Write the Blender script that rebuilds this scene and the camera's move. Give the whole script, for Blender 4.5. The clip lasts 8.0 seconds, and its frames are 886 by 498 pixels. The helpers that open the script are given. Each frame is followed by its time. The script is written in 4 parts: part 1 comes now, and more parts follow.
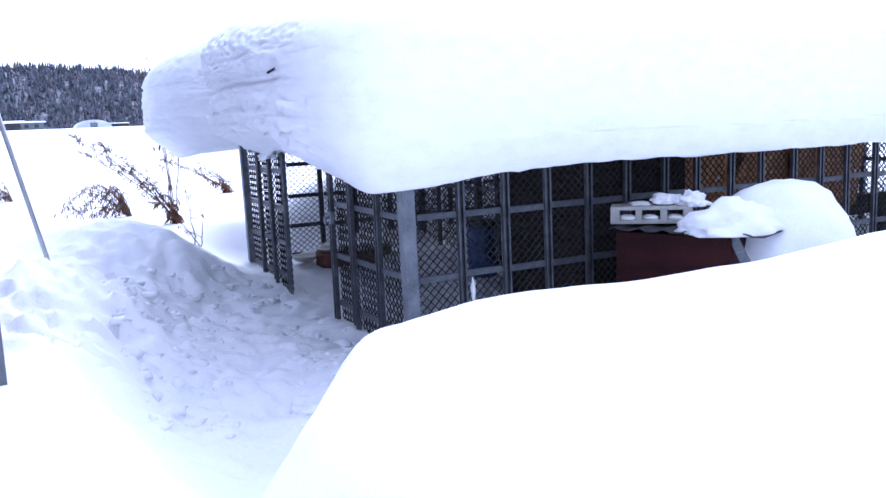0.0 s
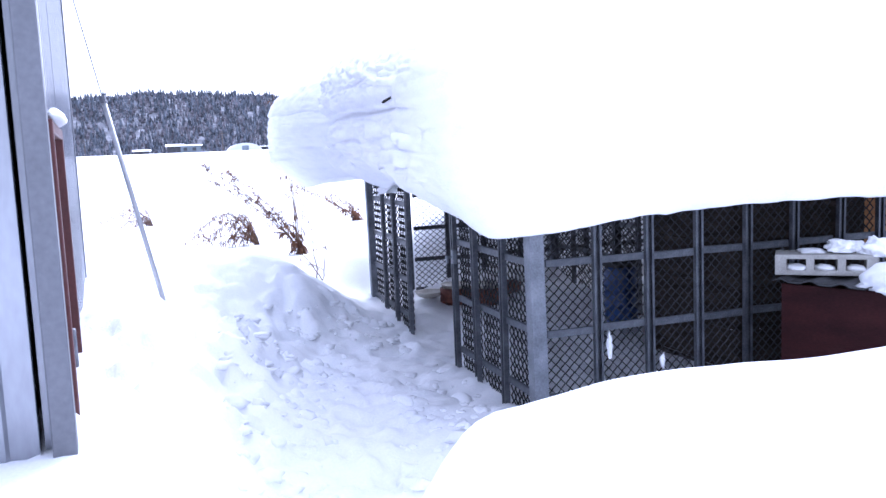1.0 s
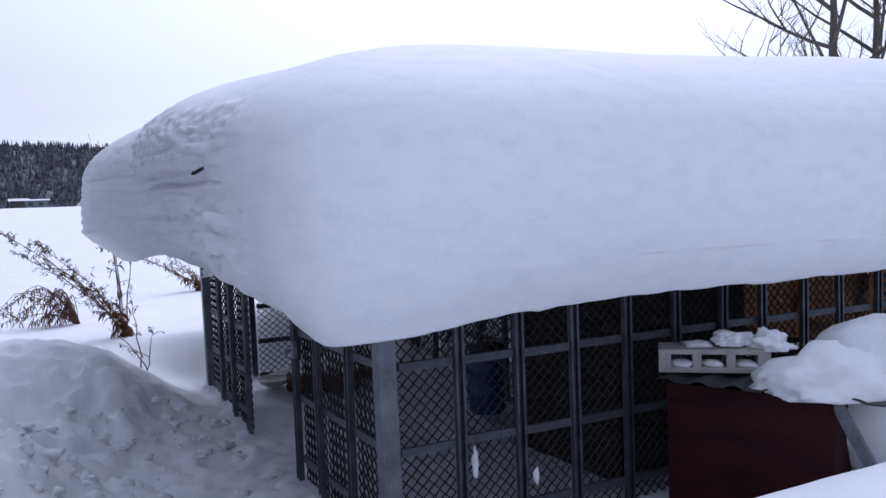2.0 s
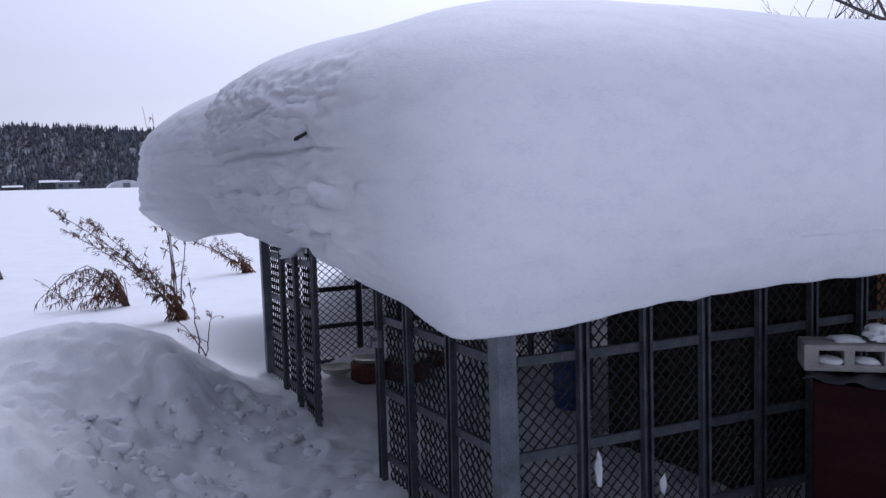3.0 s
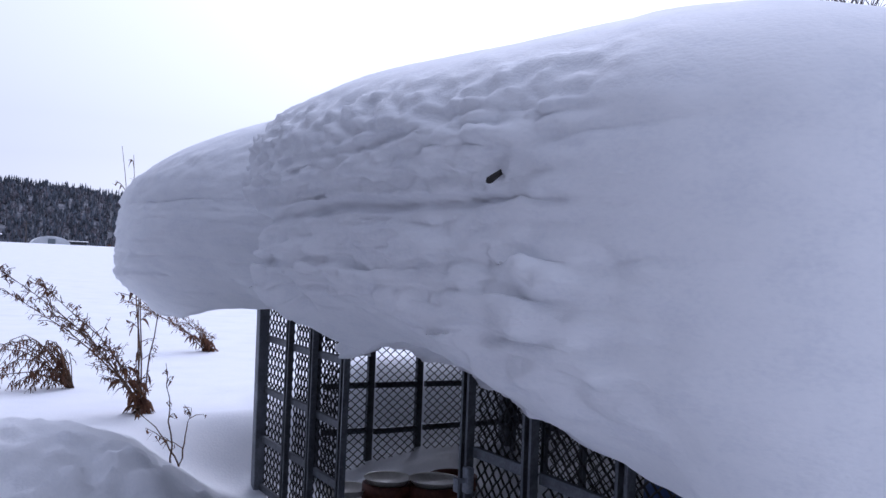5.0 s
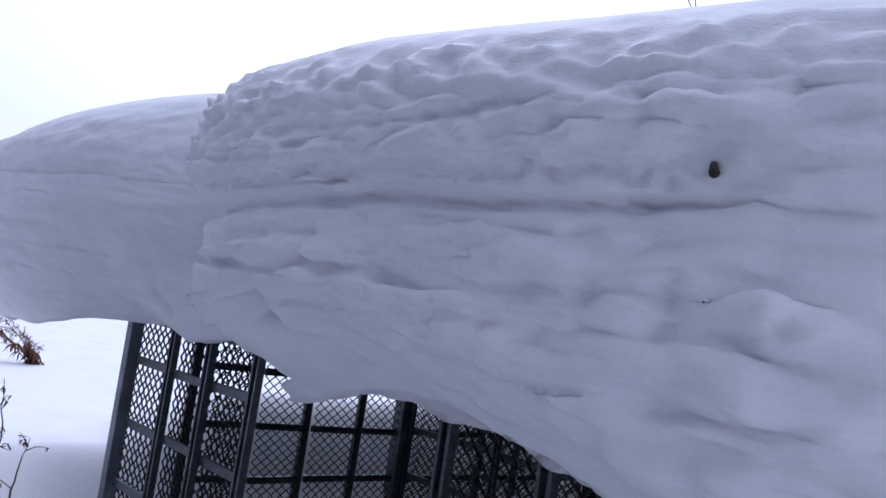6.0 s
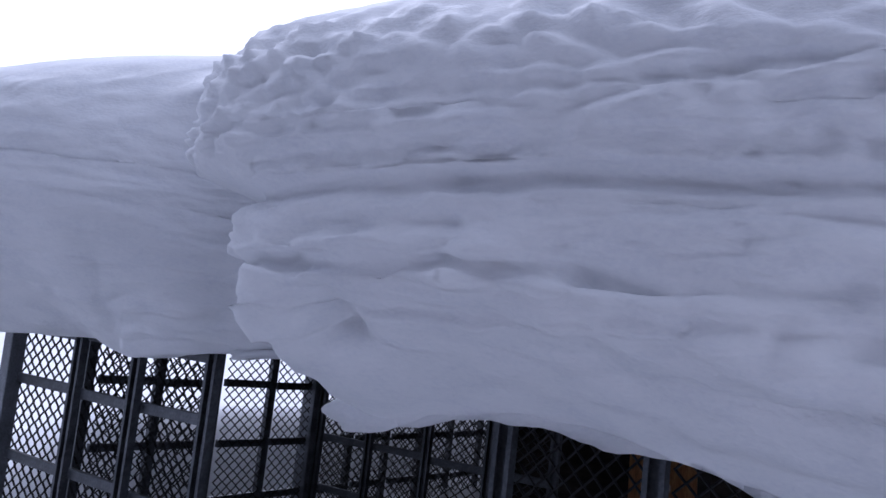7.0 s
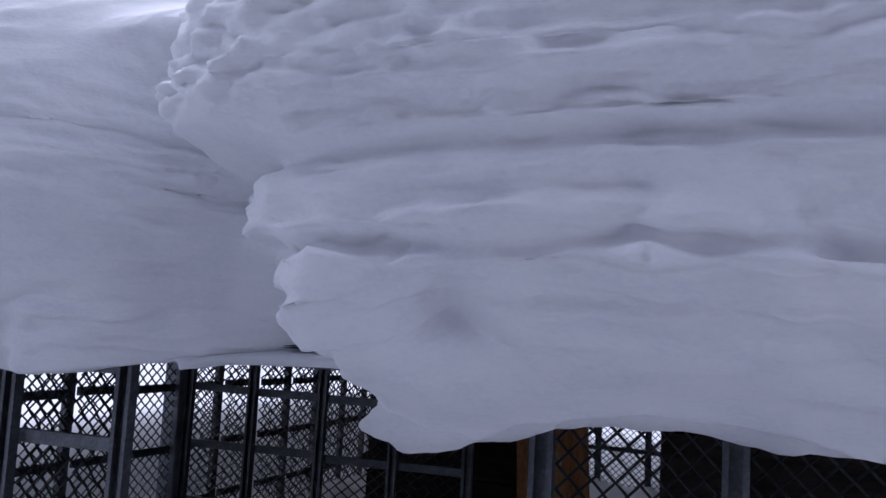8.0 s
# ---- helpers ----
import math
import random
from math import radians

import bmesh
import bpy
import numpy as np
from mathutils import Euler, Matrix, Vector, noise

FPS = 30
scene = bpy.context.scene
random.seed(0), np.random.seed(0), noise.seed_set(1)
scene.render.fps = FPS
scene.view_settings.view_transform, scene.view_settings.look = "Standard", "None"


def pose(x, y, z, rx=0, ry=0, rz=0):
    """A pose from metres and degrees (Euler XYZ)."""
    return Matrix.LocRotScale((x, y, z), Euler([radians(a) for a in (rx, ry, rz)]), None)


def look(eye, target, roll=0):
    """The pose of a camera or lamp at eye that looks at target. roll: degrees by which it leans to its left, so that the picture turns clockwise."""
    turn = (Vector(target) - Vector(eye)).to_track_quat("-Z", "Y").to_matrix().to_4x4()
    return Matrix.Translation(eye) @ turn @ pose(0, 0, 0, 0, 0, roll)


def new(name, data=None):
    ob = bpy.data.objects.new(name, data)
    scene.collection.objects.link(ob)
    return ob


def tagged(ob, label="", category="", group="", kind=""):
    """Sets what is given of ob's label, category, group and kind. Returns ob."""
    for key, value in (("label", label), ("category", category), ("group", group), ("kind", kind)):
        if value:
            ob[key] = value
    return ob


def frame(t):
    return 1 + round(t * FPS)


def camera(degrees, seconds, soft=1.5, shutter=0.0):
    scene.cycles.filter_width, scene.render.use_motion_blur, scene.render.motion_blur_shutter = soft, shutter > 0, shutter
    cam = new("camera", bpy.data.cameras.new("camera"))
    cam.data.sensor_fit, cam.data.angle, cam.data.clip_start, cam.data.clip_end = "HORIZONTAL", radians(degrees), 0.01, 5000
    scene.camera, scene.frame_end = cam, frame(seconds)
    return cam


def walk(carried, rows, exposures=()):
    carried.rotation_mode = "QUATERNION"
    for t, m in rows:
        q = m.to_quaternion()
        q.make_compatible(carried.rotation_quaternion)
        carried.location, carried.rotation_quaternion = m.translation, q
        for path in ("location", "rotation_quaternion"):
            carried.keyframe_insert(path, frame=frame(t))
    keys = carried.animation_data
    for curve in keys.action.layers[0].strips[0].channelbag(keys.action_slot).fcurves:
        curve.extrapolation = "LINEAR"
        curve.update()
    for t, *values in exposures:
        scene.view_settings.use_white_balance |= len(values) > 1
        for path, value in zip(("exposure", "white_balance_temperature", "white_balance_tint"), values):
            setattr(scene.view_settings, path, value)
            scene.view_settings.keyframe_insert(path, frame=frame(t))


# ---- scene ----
cam = camera(55.52, 8.0)
PATH = [
    (0, (-1.529, -3.348, 1.649), (-0.639, -1.581, 1.353), -2.41),
    (0.5, (-1.358, -3.154, 1.662), (-0.597, -1.321, 1.413), -1.80),
    (1, (-1.327, -2.978, 1.691), (-0.727, -1.084, 1.461), -2.40),
    (1.5, (-1.198, -2.691, 1.717), (-0.396, -0.867, 1.552), -1.83),
    (2, (-1.044, -2.480, 1.768), (-0.142, -0.698, 1.658), -2.08),
    (2.2, (-1.060, -2.392, 1.739), (-0.205, -0.589, 1.617), -1.71),
    (3.3, (-1.175, -1.872, 1.750), (-0.332, -0.064, 1.604), -1.71),
    (3.5, (-1.146, -1.713, 1.762), (-0.386, 0.135, 1.675), -1.15),
    (4, (-1.243, -1.494, 1.765), (-0.457, 0.344, 1.691), -2.70),
    (4.5, (-1.182, -1.194, 1.749), (-0.283, 0.592, 1.713), -0.97),
    (5, (-1.259, -1.012, 1.741), (-0.268, 0.724, 1.791), 2.38),
    (5.2, (-1.275, -0.896, 1.720), (-0.203, 0.789, 1.842), 3.50),
    (6.3, (-1.330, -0.244, 1.670), (0.026, 1.215, 1.854), 7.92),
    (6.5, (-1.362, -0.153, 1.654), (0.043, 1.257, 1.846), 5.83),
    (7, (-1.439, 0.152, 1.660), (0.169, 1.328, 1.874), 6.60),
    (7.5, (-1.440, 0.400, 1.666), (0.285, 1.383, 1.905), 3.79),
    (8, (-1.410, 0.645, 1.650), (0.443, 1.371, 1.853), 3.22),
]
EXPOSURES = [(t, stops, kelvin, 23) for t, stops, kelvin in ((0.0, 1.45, 5000), (0.6, 1.9, 5200), (1.0, 1.95, 5200), (1.5, 0.85, 5300), (2.0, 0.27, 5400), (2.8, 0.06, 5500), (3.5, 0.02, 5500), (4.3, 0.16, 5500), (5.0, 0.24, 5350), (6.5, 0.35, 5300), (8.0, 0.45, 5500))]
walk(cam, [(t, look(eye, target, roll)) for t, eye, target, roll in PATH], EXPOSURES)

# ---- world and sun: thin bright overcast ----
SUN_EL, SUN_AZ = radians(42), radians(35)
world = bpy.data.worlds.new("world")
scene.world = world
world.use_nodes = True
wn, wl = world.node_tree.nodes, world.node_tree.links
sky = wn.new("ShaderNodeTexSky")
sky.sky_type, sky.sun_disc = "NISHITA", False
sky.sun_elevation, sky.sun_rotation = SUN_EL, SUN_AZ
sky.air_density, sky.dust_density, sky.ozone_density = 1.0, 1.5, 1.0
soft = wn.new("ShaderNodeHueSaturation")
soft.inputs["Saturation"].default_value = 0.14
wl.new(sky.outputs[0], soft.inputs["Color"])
# an overcast sky grows brighter towards the zenith
tc = wn.new("ShaderNodeTexCoord")
sep = wn.new("ShaderNodeSeparateXYZ")
grow = wn.new("ShaderNodeMapRange")
grow.inputs["From Min"].default_value, grow.inputs["From Max"].default_value = 0.15, 1.0
grow.inputs["To Min"].default_value, grow.inputs["To Max"].default_value = 0.9, 2.35
mul = wn.new("ShaderNodeVectorMath")
mul.operation = "SCALE"
wl.new(tc.outputs["Generated"], sep.inputs[0])
wl.new(sep.outputs["Z"], grow.inputs["Value"])
wl.new(soft.outputs[0], mul.inputs[0])
wl.new(grow.outputs[0], mul.inputs["Scale"])
wl.new(mul.outputs[0], wn["Background"].inputs["Color"])
wn["Background"].inputs["Strength"].default_value = 0.094
sun = new("sun", bpy.data.lights.new("sun", "SUN"))
sun.data.energy, sun.data.angle, sun.data.color = 0.5, radians(24), (1.0, 0.96, 0.9)
sun.matrix_world = look((0, 0, 30), (-30 * math.sin(SUN_AZ) / math.tan(SUN_EL), -30 * math.cos(SUN_AZ) / math.tan(SUN_EL), 0))


# ---- materials ----
def material(name, colors, rough=0.6, metal=0.0, scales=(8.0, 60.0), bump=0.3, depth=0.01, stretch=(1, 1, 1), vary=0.0, sss=0.0, spots=None, island=0.0):
    """A procedural surface: two scales of noise mix the colours, and both drive a relief."""
    m = bpy.data.materials.new(name)
    m.use_nodes = True
    n, l = m.node_tree.nodes, m.node_tree.links
    b = n["Principled BSDF"]
    tc = n.new("ShaderNodeTexCoord")
    mp = n.new("ShaderNodeMapping")
    mp.inputs["Scale"].default_value = stretch
    l.new(tc.outputs["Object"], mp.inputs["Vector"])
    big, fine = n.new("ShaderNodeTexNoise"), n.new("ShaderNodeTexNoise")
    for tex, sc, det in ((big, scales[0], 4), (fine, scales[1], 6)):
        tex.inputs["Scale"].default_value = sc
        tex.inputs["Detail"].default_value = det
        l.new(mp.outputs[0], tex.inputs["Vector"])
    add = n.new("ShaderNodeMath")
    add.operation = "MULTIPLY_ADD"
    l.new(fine.outputs["Fac"], add.inputs[0])
    add.inputs[1].default_value = 0.45
    half = n.new("ShaderNodeMath")
    half.operation = "MULTIPLY"
    half.inputs[1].default_value = 0.62
    l.new(big.outputs["Fac"], half.inputs[0])
    l.new(half.outputs[0], add.inputs[2])
    ramp = n.new("ShaderNodeValToRGB")
    e = ramp.color_ramp.elements
    e[0].position, e[1].position = 0.36, 0.68
    e[0].color, e[1].color = (*colors[0], 1), (*colors[-1], 1)
    for i, c in enumerate(colors[1:-1]):
        x = e.new(0.36 + 0.32 * (i + 1) / (len(colors) - 1))
        x.color = (*c, 1)
    l.new(add.outputs[0], ramp.inputs[0])
    out = ramp.outputs[0]
    if spots:
        sp = n.new("ShaderNodeTexNoise")
        sp.inputs["Scale"].default_value = spots[1]
        sp.inputs["Detail"].default_value = 8
        l.new(tc.outputs["Object"], sp.inputs["Vector"])
        sr = n.new("ShaderNodeValToRGB")
        sr.color_ramp.elements[0].position, sr.color_ramp.elements[1].position = spots[2], spots[2] + 0.05
        l.new(sp.outputs["Fac"], sr.inputs[0])
        mx = n.new("ShaderNodeMix")
        mx.data_type = "RGBA"
        l.new(sr.outputs[0], mx.inputs["Factor"])
        l.new(out, mx.inputs["A"])
        mx.inputs["B"].default_value = (*spots[0], 1)
        out = mx.outputs["Result"]
    if vary or island:
        info = n.new("ShaderNodeNewGeometry" if island else "ShaderNodeObjectInfo")
        hs = n.new("ShaderNodeHueSaturation")
        mr = n.new("ShaderNodeMapRange")
        mr.inputs["To Min"].default_value, mr.inputs["To Max"].default_value = 1 - max(vary, island), 1 + max(vary, island)
        l.new(info.outputs["Random Per Island" if island else "Random"], mr.inputs["Value"])
        l.new(mr.outputs[0], hs.inputs["Value"])
        l.new(out, hs.inputs["Color"])
        out = hs.outputs[0]
    l.new(out, b.inputs["Base Color"])
    b.inputs["Roughness"].default_value, b.inputs["Metallic"].default_value = rough, metal
    if sss:
        b.inputs["Subsurface Weight"].default_value = sss
        b.inputs["Subsurface Radius"].default_value = (0.6, 0.8, 1.0)
        b.inputs["Subsurface Scale"].default_value = 0.03
    if bump:
        bp = n.new("ShaderNodeBump")
        bp.inputs["Strength"].default_value, bp.inputs["Distance"].default_value = bump, depth
        l.new(add.outputs[0], bp.inputs["Height"])
        l.new(bp.outputs[0], b.inputs["Normal"])
    return m


SNOW = material("snow", [(0.80, 0.82, 0.86), (0.86, 0.875, 0.90), (0.90, 0.905, 0.92)], 0.75, 0, (3.0, 90.0), 0.35, 0.012, sss=0.0)
SNOW_CAP = material("cap_snow", [(0.80, 0.82, 0.86), (0.86, 0.875, 0.90), (0.89, 0.90, 0.92)], 0.75, 0, (11.0, 100.0), 0.28, 0.010, stretch=(1, 1, 2.0))
STEEL = material("galvanised_steel", [(0.11, 0.121, 0.138), (0.17, 0.183, 0.207), (0.24, 0.256, 0.282)], 0.5, 0.45, (14.0, 130.0), 0.15, 0.002, vary=0.12)
# same galvanised steel at half tone: the kennel's shade is put into its colour
SHADED_STEEL = material("shaded_steel", [(0.055, 0.061, 0.071), (0.09, 0.098, 0.112), (0.14, 0.15, 0.168)], 0.5, 0.45, (14.0, 130.0), 0.15, 0.002, vary=0.15)
WIRE = material("mesh_wire", [(0.025, 0.026, 0.028), (0.055, 0.056, 0.06)], 0.6, 0.4, (20.0, 160.0), 0)
PLY = material("dark_red_board", [(0.016, 0.005, 0.006), (0.028, 0.008, 0.009), (0.042, 0.012, 0.012)], 0.65, 0, (3.0, 70.0), 0.25, 0.003, stretch=(1, 1, 4))
ORANGE_PLY = material("orange_plywood", [(0.17, 0.065, 0.02), (0.36, 0.16, 0.055), (0.50, 0.27, 0.11)], 0.7, 0, (3.5, 40.0), 0.35, 0.004, stretch=(5, 1, 1), vary=0.25, spots=((0.6, 0.55, 0.5), 9.0, 0.68))
DARK_WOOD = material("dark_wood", [(0.012, 0.010, 0.009), (0.028, 0.022, 0.019), (0.05, 0.04, 0.034)], 0.8, 0, (4.0, 60.0), 0.4, 0.004, stretch=(1, 1, 6))
CONCRETE = material("concrete", [(0.27, 0.26, 0.24), (0.37, 0.36, 0.335), (0.46, 0.45, 0.42)], 0.9, 0, (9.0, 150.0), 0.7, 0.004)
BLUE = material("blue_plastic", [(0.010, 0.035, 0.13), (0.017, 0.055, 0.19)], 0.4, 0, (4.0, 60.0), 0.1, 0.002)
CLAY = material("red_brown_tray", [(0.05, 0.012, 0.008), (0.11, 0.028, 0.015), (0.18, 0.06, 0.03)], 0.6, 0, (9.0, 60.0), 0.3, 0.003)
BOWL = material("pale_bowl", [(0.45, 0.43, 0.38), (0.60, 0.58, 0.53)], 0.4, 0, (6.0, 60.0), 0.1, 0.001)
SHED = material("shed_steel", [(0.23, 0.24, 0.27), (0.27, 0.28, 0.315), (0.31, 0.325, 0.36)], 0.2, 0.45, (2.5, 50.0), 0.1, 0.002, stretch=(1, 1, 0.3))
SHED_TRIM = material("shed_trim", [(0.10, 0.105, 0.12), (0.145, 0.15, 0.17)], 0.45, 0.3, (3.0, 60.0), 0.1, 0.002)
DOOR_BROWN = material("brown_door", [(0.07, 0.02, 0.018), (0.11, 0.032, 0.028)], 0.45, 0.1, (3.0, 60.0), 0.1, 0.002)
STALK = material("dry_stalk", [(0.07, 0.04, 0.026), (0.13, 0.075, 0.045), (0.20, 0.125, 0.075)], 0.85, 0, (20.0, 120.0), 0, vary=0.15)
LEAF = material("dry_leaf", [(0.06, 0.022, 0.014), (0.13, 0.055, 0.028), (0.22, 0.11, 0.05)], 0.85, 0, (14.0, 90.0), 0, vary=0.15)
STICK = material("black_stick", [(0.008, 0.007, 0.007), (0.025, 0.02, 0.017)], 0.7, 0, (30.0, 140.0), 0.3, 0.002)
BARK = material("bark", [(0.045, 0.036, 0.032), (0.09, 0.075, 0.066), (0.13, 0.11, 0.10)], 0.9, 0, (12.0, 90.0), 0.4, 0.006, stretch=(1, 1, 0.3))
POLE_STEEL = material("pole_tube", [(0.38, 0.385, 0.40), (0.52, 0.525, 0.54)], 0.4, 0.3, (10.0, 90.0), 0.05, 0.001)
# distance haze is put into both tree colours, paler and bluer than bare wood
HAZY_PINE = material("conifer", [(0.06, 0.072, 0.092), (0.09, 0.105, 0.13), (0.14, 0.155, 0.185)], 0.9, 0, (0.16, 0.8), 0, island=0.65)
HAZY_BROADLEAF = material("bare_wood", [(0.09, 0.083, 0.098), (0.14, 0.13, 0.15), (0.22, 0.215, 0.24)], 0.9, 0, (0.16, 0.8), 0, island=0.5)
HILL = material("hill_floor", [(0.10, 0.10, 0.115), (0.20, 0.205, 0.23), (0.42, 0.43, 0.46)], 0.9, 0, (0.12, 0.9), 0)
HOUSE_WALL = material("house_wall", [(0.10, 0.13, 0.15), (0.16, 0.19, 0.21)], 0.7, 0, (0.8, 6.0), 0, vary=0.3)
FAR_DARK = material("far_dark", [(0.02, 0.022, 0.025), (0.05, 0.05, 0.055)], 0.7, 0, (0.8, 6.0), 0)
GREENHOUSE = material("greenhouse_film", [(0.62, 0.65, 0.68), (0.75, 0.77, 0.80)], 0.4, 0, (0.6, 6.0), 0)


for m in (PLY, DARK_WOOD):
    m.node_tree.nodes["Principled BSDF"].inputs["Specular IOR Level"].default_value = 0.12


# ---- mesh helpers ----
def mesh_from(name, verts, faces, mat, smooth=False):
    me = bpy.data.meshes.new(name)
    me.from_pydata([tuple(v) for v in verts], [], [tuple(f) for f in faces])
    me.materials.append(mat)
    if smooth:
        me.polygons.foreach_set("use_smooth", [True] * len(me.polygons))
    me.update()
    return me


def link(name, me, parent=None, m=None, label=""):
    ob = new(name, me)
    if parent is not None:
        ob.parent = parent
    if m is not None:
        ob.matrix_basis = m
    if label:
        ob["label"] = label
    return ob


def part(name, bm, mat, parent=None, label="", m=None, smooth=False):
    me = bpy.data.meshes.new(name)
    bm.to_mesh(me)
    bm.free()
    me.materials.append(mat)
    if smooth:
        me.polygons.foreach_set("use_smooth", [True] * len(me.polygons))
    return link(name, me, parent, m, label)


def add_box(bm, x0, x1, y0, y1, z0, z1, bevel=0.0):
    r = bmesh.ops.create_cube(bm, size=1.0, matrix=Matrix.Translation(((x0 + x1) / 2, (y0 + y1) / 2, (z0 + z1) / 2)) @ Matrix.Diagonal((x1 - x0, y1 - y0, z1 - z0, 1)))
    if bevel:
        bmesh.ops.bevel(bm, geom=list({e for v in r["verts"] for e in v.link_edges}), offset=bevel, segments=2, affect="EDGES", profile=0.5)


def box(x0, x1, y0, y1, z0, z1, bevel=0.0):
    bm = bmesh.new()
    add_box(bm, x0, x1, y0, y1, z0, z1, bevel)
    return bm


def tube(points, radii, sides=6, verts=None, faces=None):
    """Rings along a polyline, closed at both ends; appended to the lists that are given."""
    verts = [] if verts is None else verts
    faces = [] if faces is None else faces
    pts = [Vector(p) for p in points]
    base = len(verts)
    n = len(pts)
    for i, p in enumerate(pts):
        d = (pts[min(i + 1, n - 1)] - pts[max(i - 1, 0)]).normalized()
        a = d.orthogonal().normalized() if abs(d.z) > 0.95 else d.cross(Vector((0, 0, 1))).normalized()
        b = d.cross(a)
        r = radii[i] if isinstance(radii, (list, tuple)) else radii
        for k in range(sides):
            t = 2 * math.pi * k / sides
            verts.append(p + a * (r * math.cos(t)) + b * (r * math.sin(t)))
    for i in range(n - 1):
        for k in range(sides):
            k2 = (k + 1) % sides
            faces.append((base + i * sides + k, base + i * sides + k2, base + (i + 1) * sides + k2, base + (i + 1) * sides + k))
    faces.append(tuple(base + k for k in reversed(range(sides))))
    faces.append(tuple(base + (n - 1) * sides + k for k in range(sides)))
    return verts, faces


def smooth01(a, b, x):
    t = min(1.0, max(0.0, (x - a) / (b - a)))
    return t * t * (3 - 2 * t)


def bell(d, w):
    return math.exp(-(d / w) ** 2)


def fbm(x, y, z, octaves=4):
    return noise.fractal((x, y, z), 1.0, 2.0, octaves)


# ---- ground: one sheet of snow, with the trodden trench and the shovelled banks ----
TRENCH = [(-1.62, -6.0), (-1.45, -3.4), (-1.15, -2.6), (-0.95, -1.6), (-0.85, -0.6), (-0.62, 0.4), (-0.35, 1.2), (0.1, 1.45)]


def to_line(x, y, line):
    best = 99.0
    for (ax, ay), (bx, by) in zip(line, line[1:]):
        dx, dy = bx - ax, by - ay
        t = min(1, max(0, ((x - ax) * dx + (y - ay) * dy) / (dx * dx + dy * dy)))
        best = min(best, math.hypot(x - ax - t * dx, y - ay - t * dy))
    return best


def ground_height(x, y):
    far = max(0.0, math.hypot(x, y) - 6.0)
    h = 0.97 + 0.0146 * max(0.0, min(y, 240.0) - 5.0) + 0.04 * fbm(x * 0.35, y * 0.35, 3.0, 3) * min(1.0, 0.4 + far / 20)
    if far > 12:
        return h
    # bank in front of the kennel
    bank = smooth01(-1.16, -0.66, x - 0.6 * max(-0.5, min(0.0, y + 1.2)) - 1.3 * max(0.0, y + 1.2)) * smooth01(-0.78, -1.22, y)
    h += bank * (0.155 + 0.04 * fbm(x * 0.9, y * 0.9, 8.0, 3))
    # low snow along and inside the kennel
    inside = smooth01(-1.2, -0.8, y) * smooth01(3.3, 2.75, y) * smooth01(-0.75, -0.05, x) * smooth01(4.6, 4.2, x)
    floor = 0.62 + 0.20 * smooth01(-0.1, -0.8, y) * smooth01(-0.2, 0.5, x) + 0.05 * smooth01(1.2, 2.8, y) + 0.04 * smooth01(0.5, 1.0, x) * smooth01(1.2, 2.6, y) + 0.03 * fbm(x * 1.7, y * 1.7, 2.0, 3)
    h += (floor - h) * inside
    # trench
    d = to_line(x, y, TRENCH)
    wob = 0.10 * fbm(x * 1.6, y * 1.6, 5.0, 3)
    tr = smooth01(0.78 + 0.42 * smooth01(-0.6, 0.5, y), 0.12, d + wob) * (1 - 0.9 * bank)
    h += (0.59 + 0.03 * fbm(x * 3.0, y * 3.0, 1.0, 3) - h) * tr
    # mound beside the weeds, and the bank by the shed
    h += 0.17 * bell(math.hypot((x + 1.10) / 1.25, (y - 2.45) / 0.95), 0.40)
    left = smooth01(-1.30, -1.62, x + 0.2 * (y + 1.9)) * smooth01(-1.25, -1.7, y) * smooth01(-3.0, -2.5, y)
    h += (1.03 + 0.03 * fbm(x, y, 6.0, 3) - h) * left
    h += 0.12 * bell(math.hypot(x + 1.40, y - 1.05), 0.42)
    # heap beside the doghouse
    h += 0.20 * bell(math.hypot(x - 1.75, y + 0.7), 0.36)
    # clods and trodden lumps on the slope of the trench
    rough = smooth01(0.15, 0.45, d) * smooth01(1.7, 0.8, d) * smooth01(-1.0, 0.2, y) * smooth01(3.4, 2.4, y) * (1 - inside * 0.7)
    rough = max(rough, 0.55 * tr)
    h += rough * (0.06 * fbm(x * 3.6, y * 3.6, 7.0, 4) + 0.085 * abs(fbm(x * 7.5, y * 7.5, 4.0, 4)) + 0.025 * fbm(x * 14, y * 14, 2.0, 2) - 0.025)
    for fx, fy in ((-0.42, 2.45), (-0.36, 2.22), (-0.47, 2.05), (-0.98, 1.42), (-0.9, 1.0), (-0.72, 1.75), (-0.62, 2.75), (-1.08, 1.75)):
        q = math.hypot((x - fx) / 0.8, (y - fy) / 1.3)
        h += 0.016 * bell(q - 0.09, 0.035) - 0.055 * bell(q, 0.065)
    # shaded drift behind the kennel
    h += 0.26 * bell(y - 3.35, 0.5) * smooth01(0.1, 0.8, x) * smooth01(5.0, 4.2, x)
    return h


def axis(lo, hi, step, out):
    a = list(np.arange(lo, hi + step / 2, step))
    up, down, s = [a[-1]], [a[0]], step
    while up[-1] < out:
        s *= 1.22
        up.append(up[-1] + s)
        down.append(down[-1] - s)
    return down[:0:-1] + a + up[1:]


gx, gy = axis(-2.3, 2.6, 0.03, 1500.0), axis(-3.2, 4.2, 0.03, 1500.0)
gv = [(x, y, ground_height(x, y)) for y in gy for x in gx]
nx = len(gx)
gf = [(j * nx + i, j * nx + i + 1, (j + 1) * nx + i + 1, (j + 1) * nx + i) for j in range(len(gy) - 1) for i in range(nx - 1)]
ground = link("ground", mesh_from("ground", gv, gf, SNOW, True))
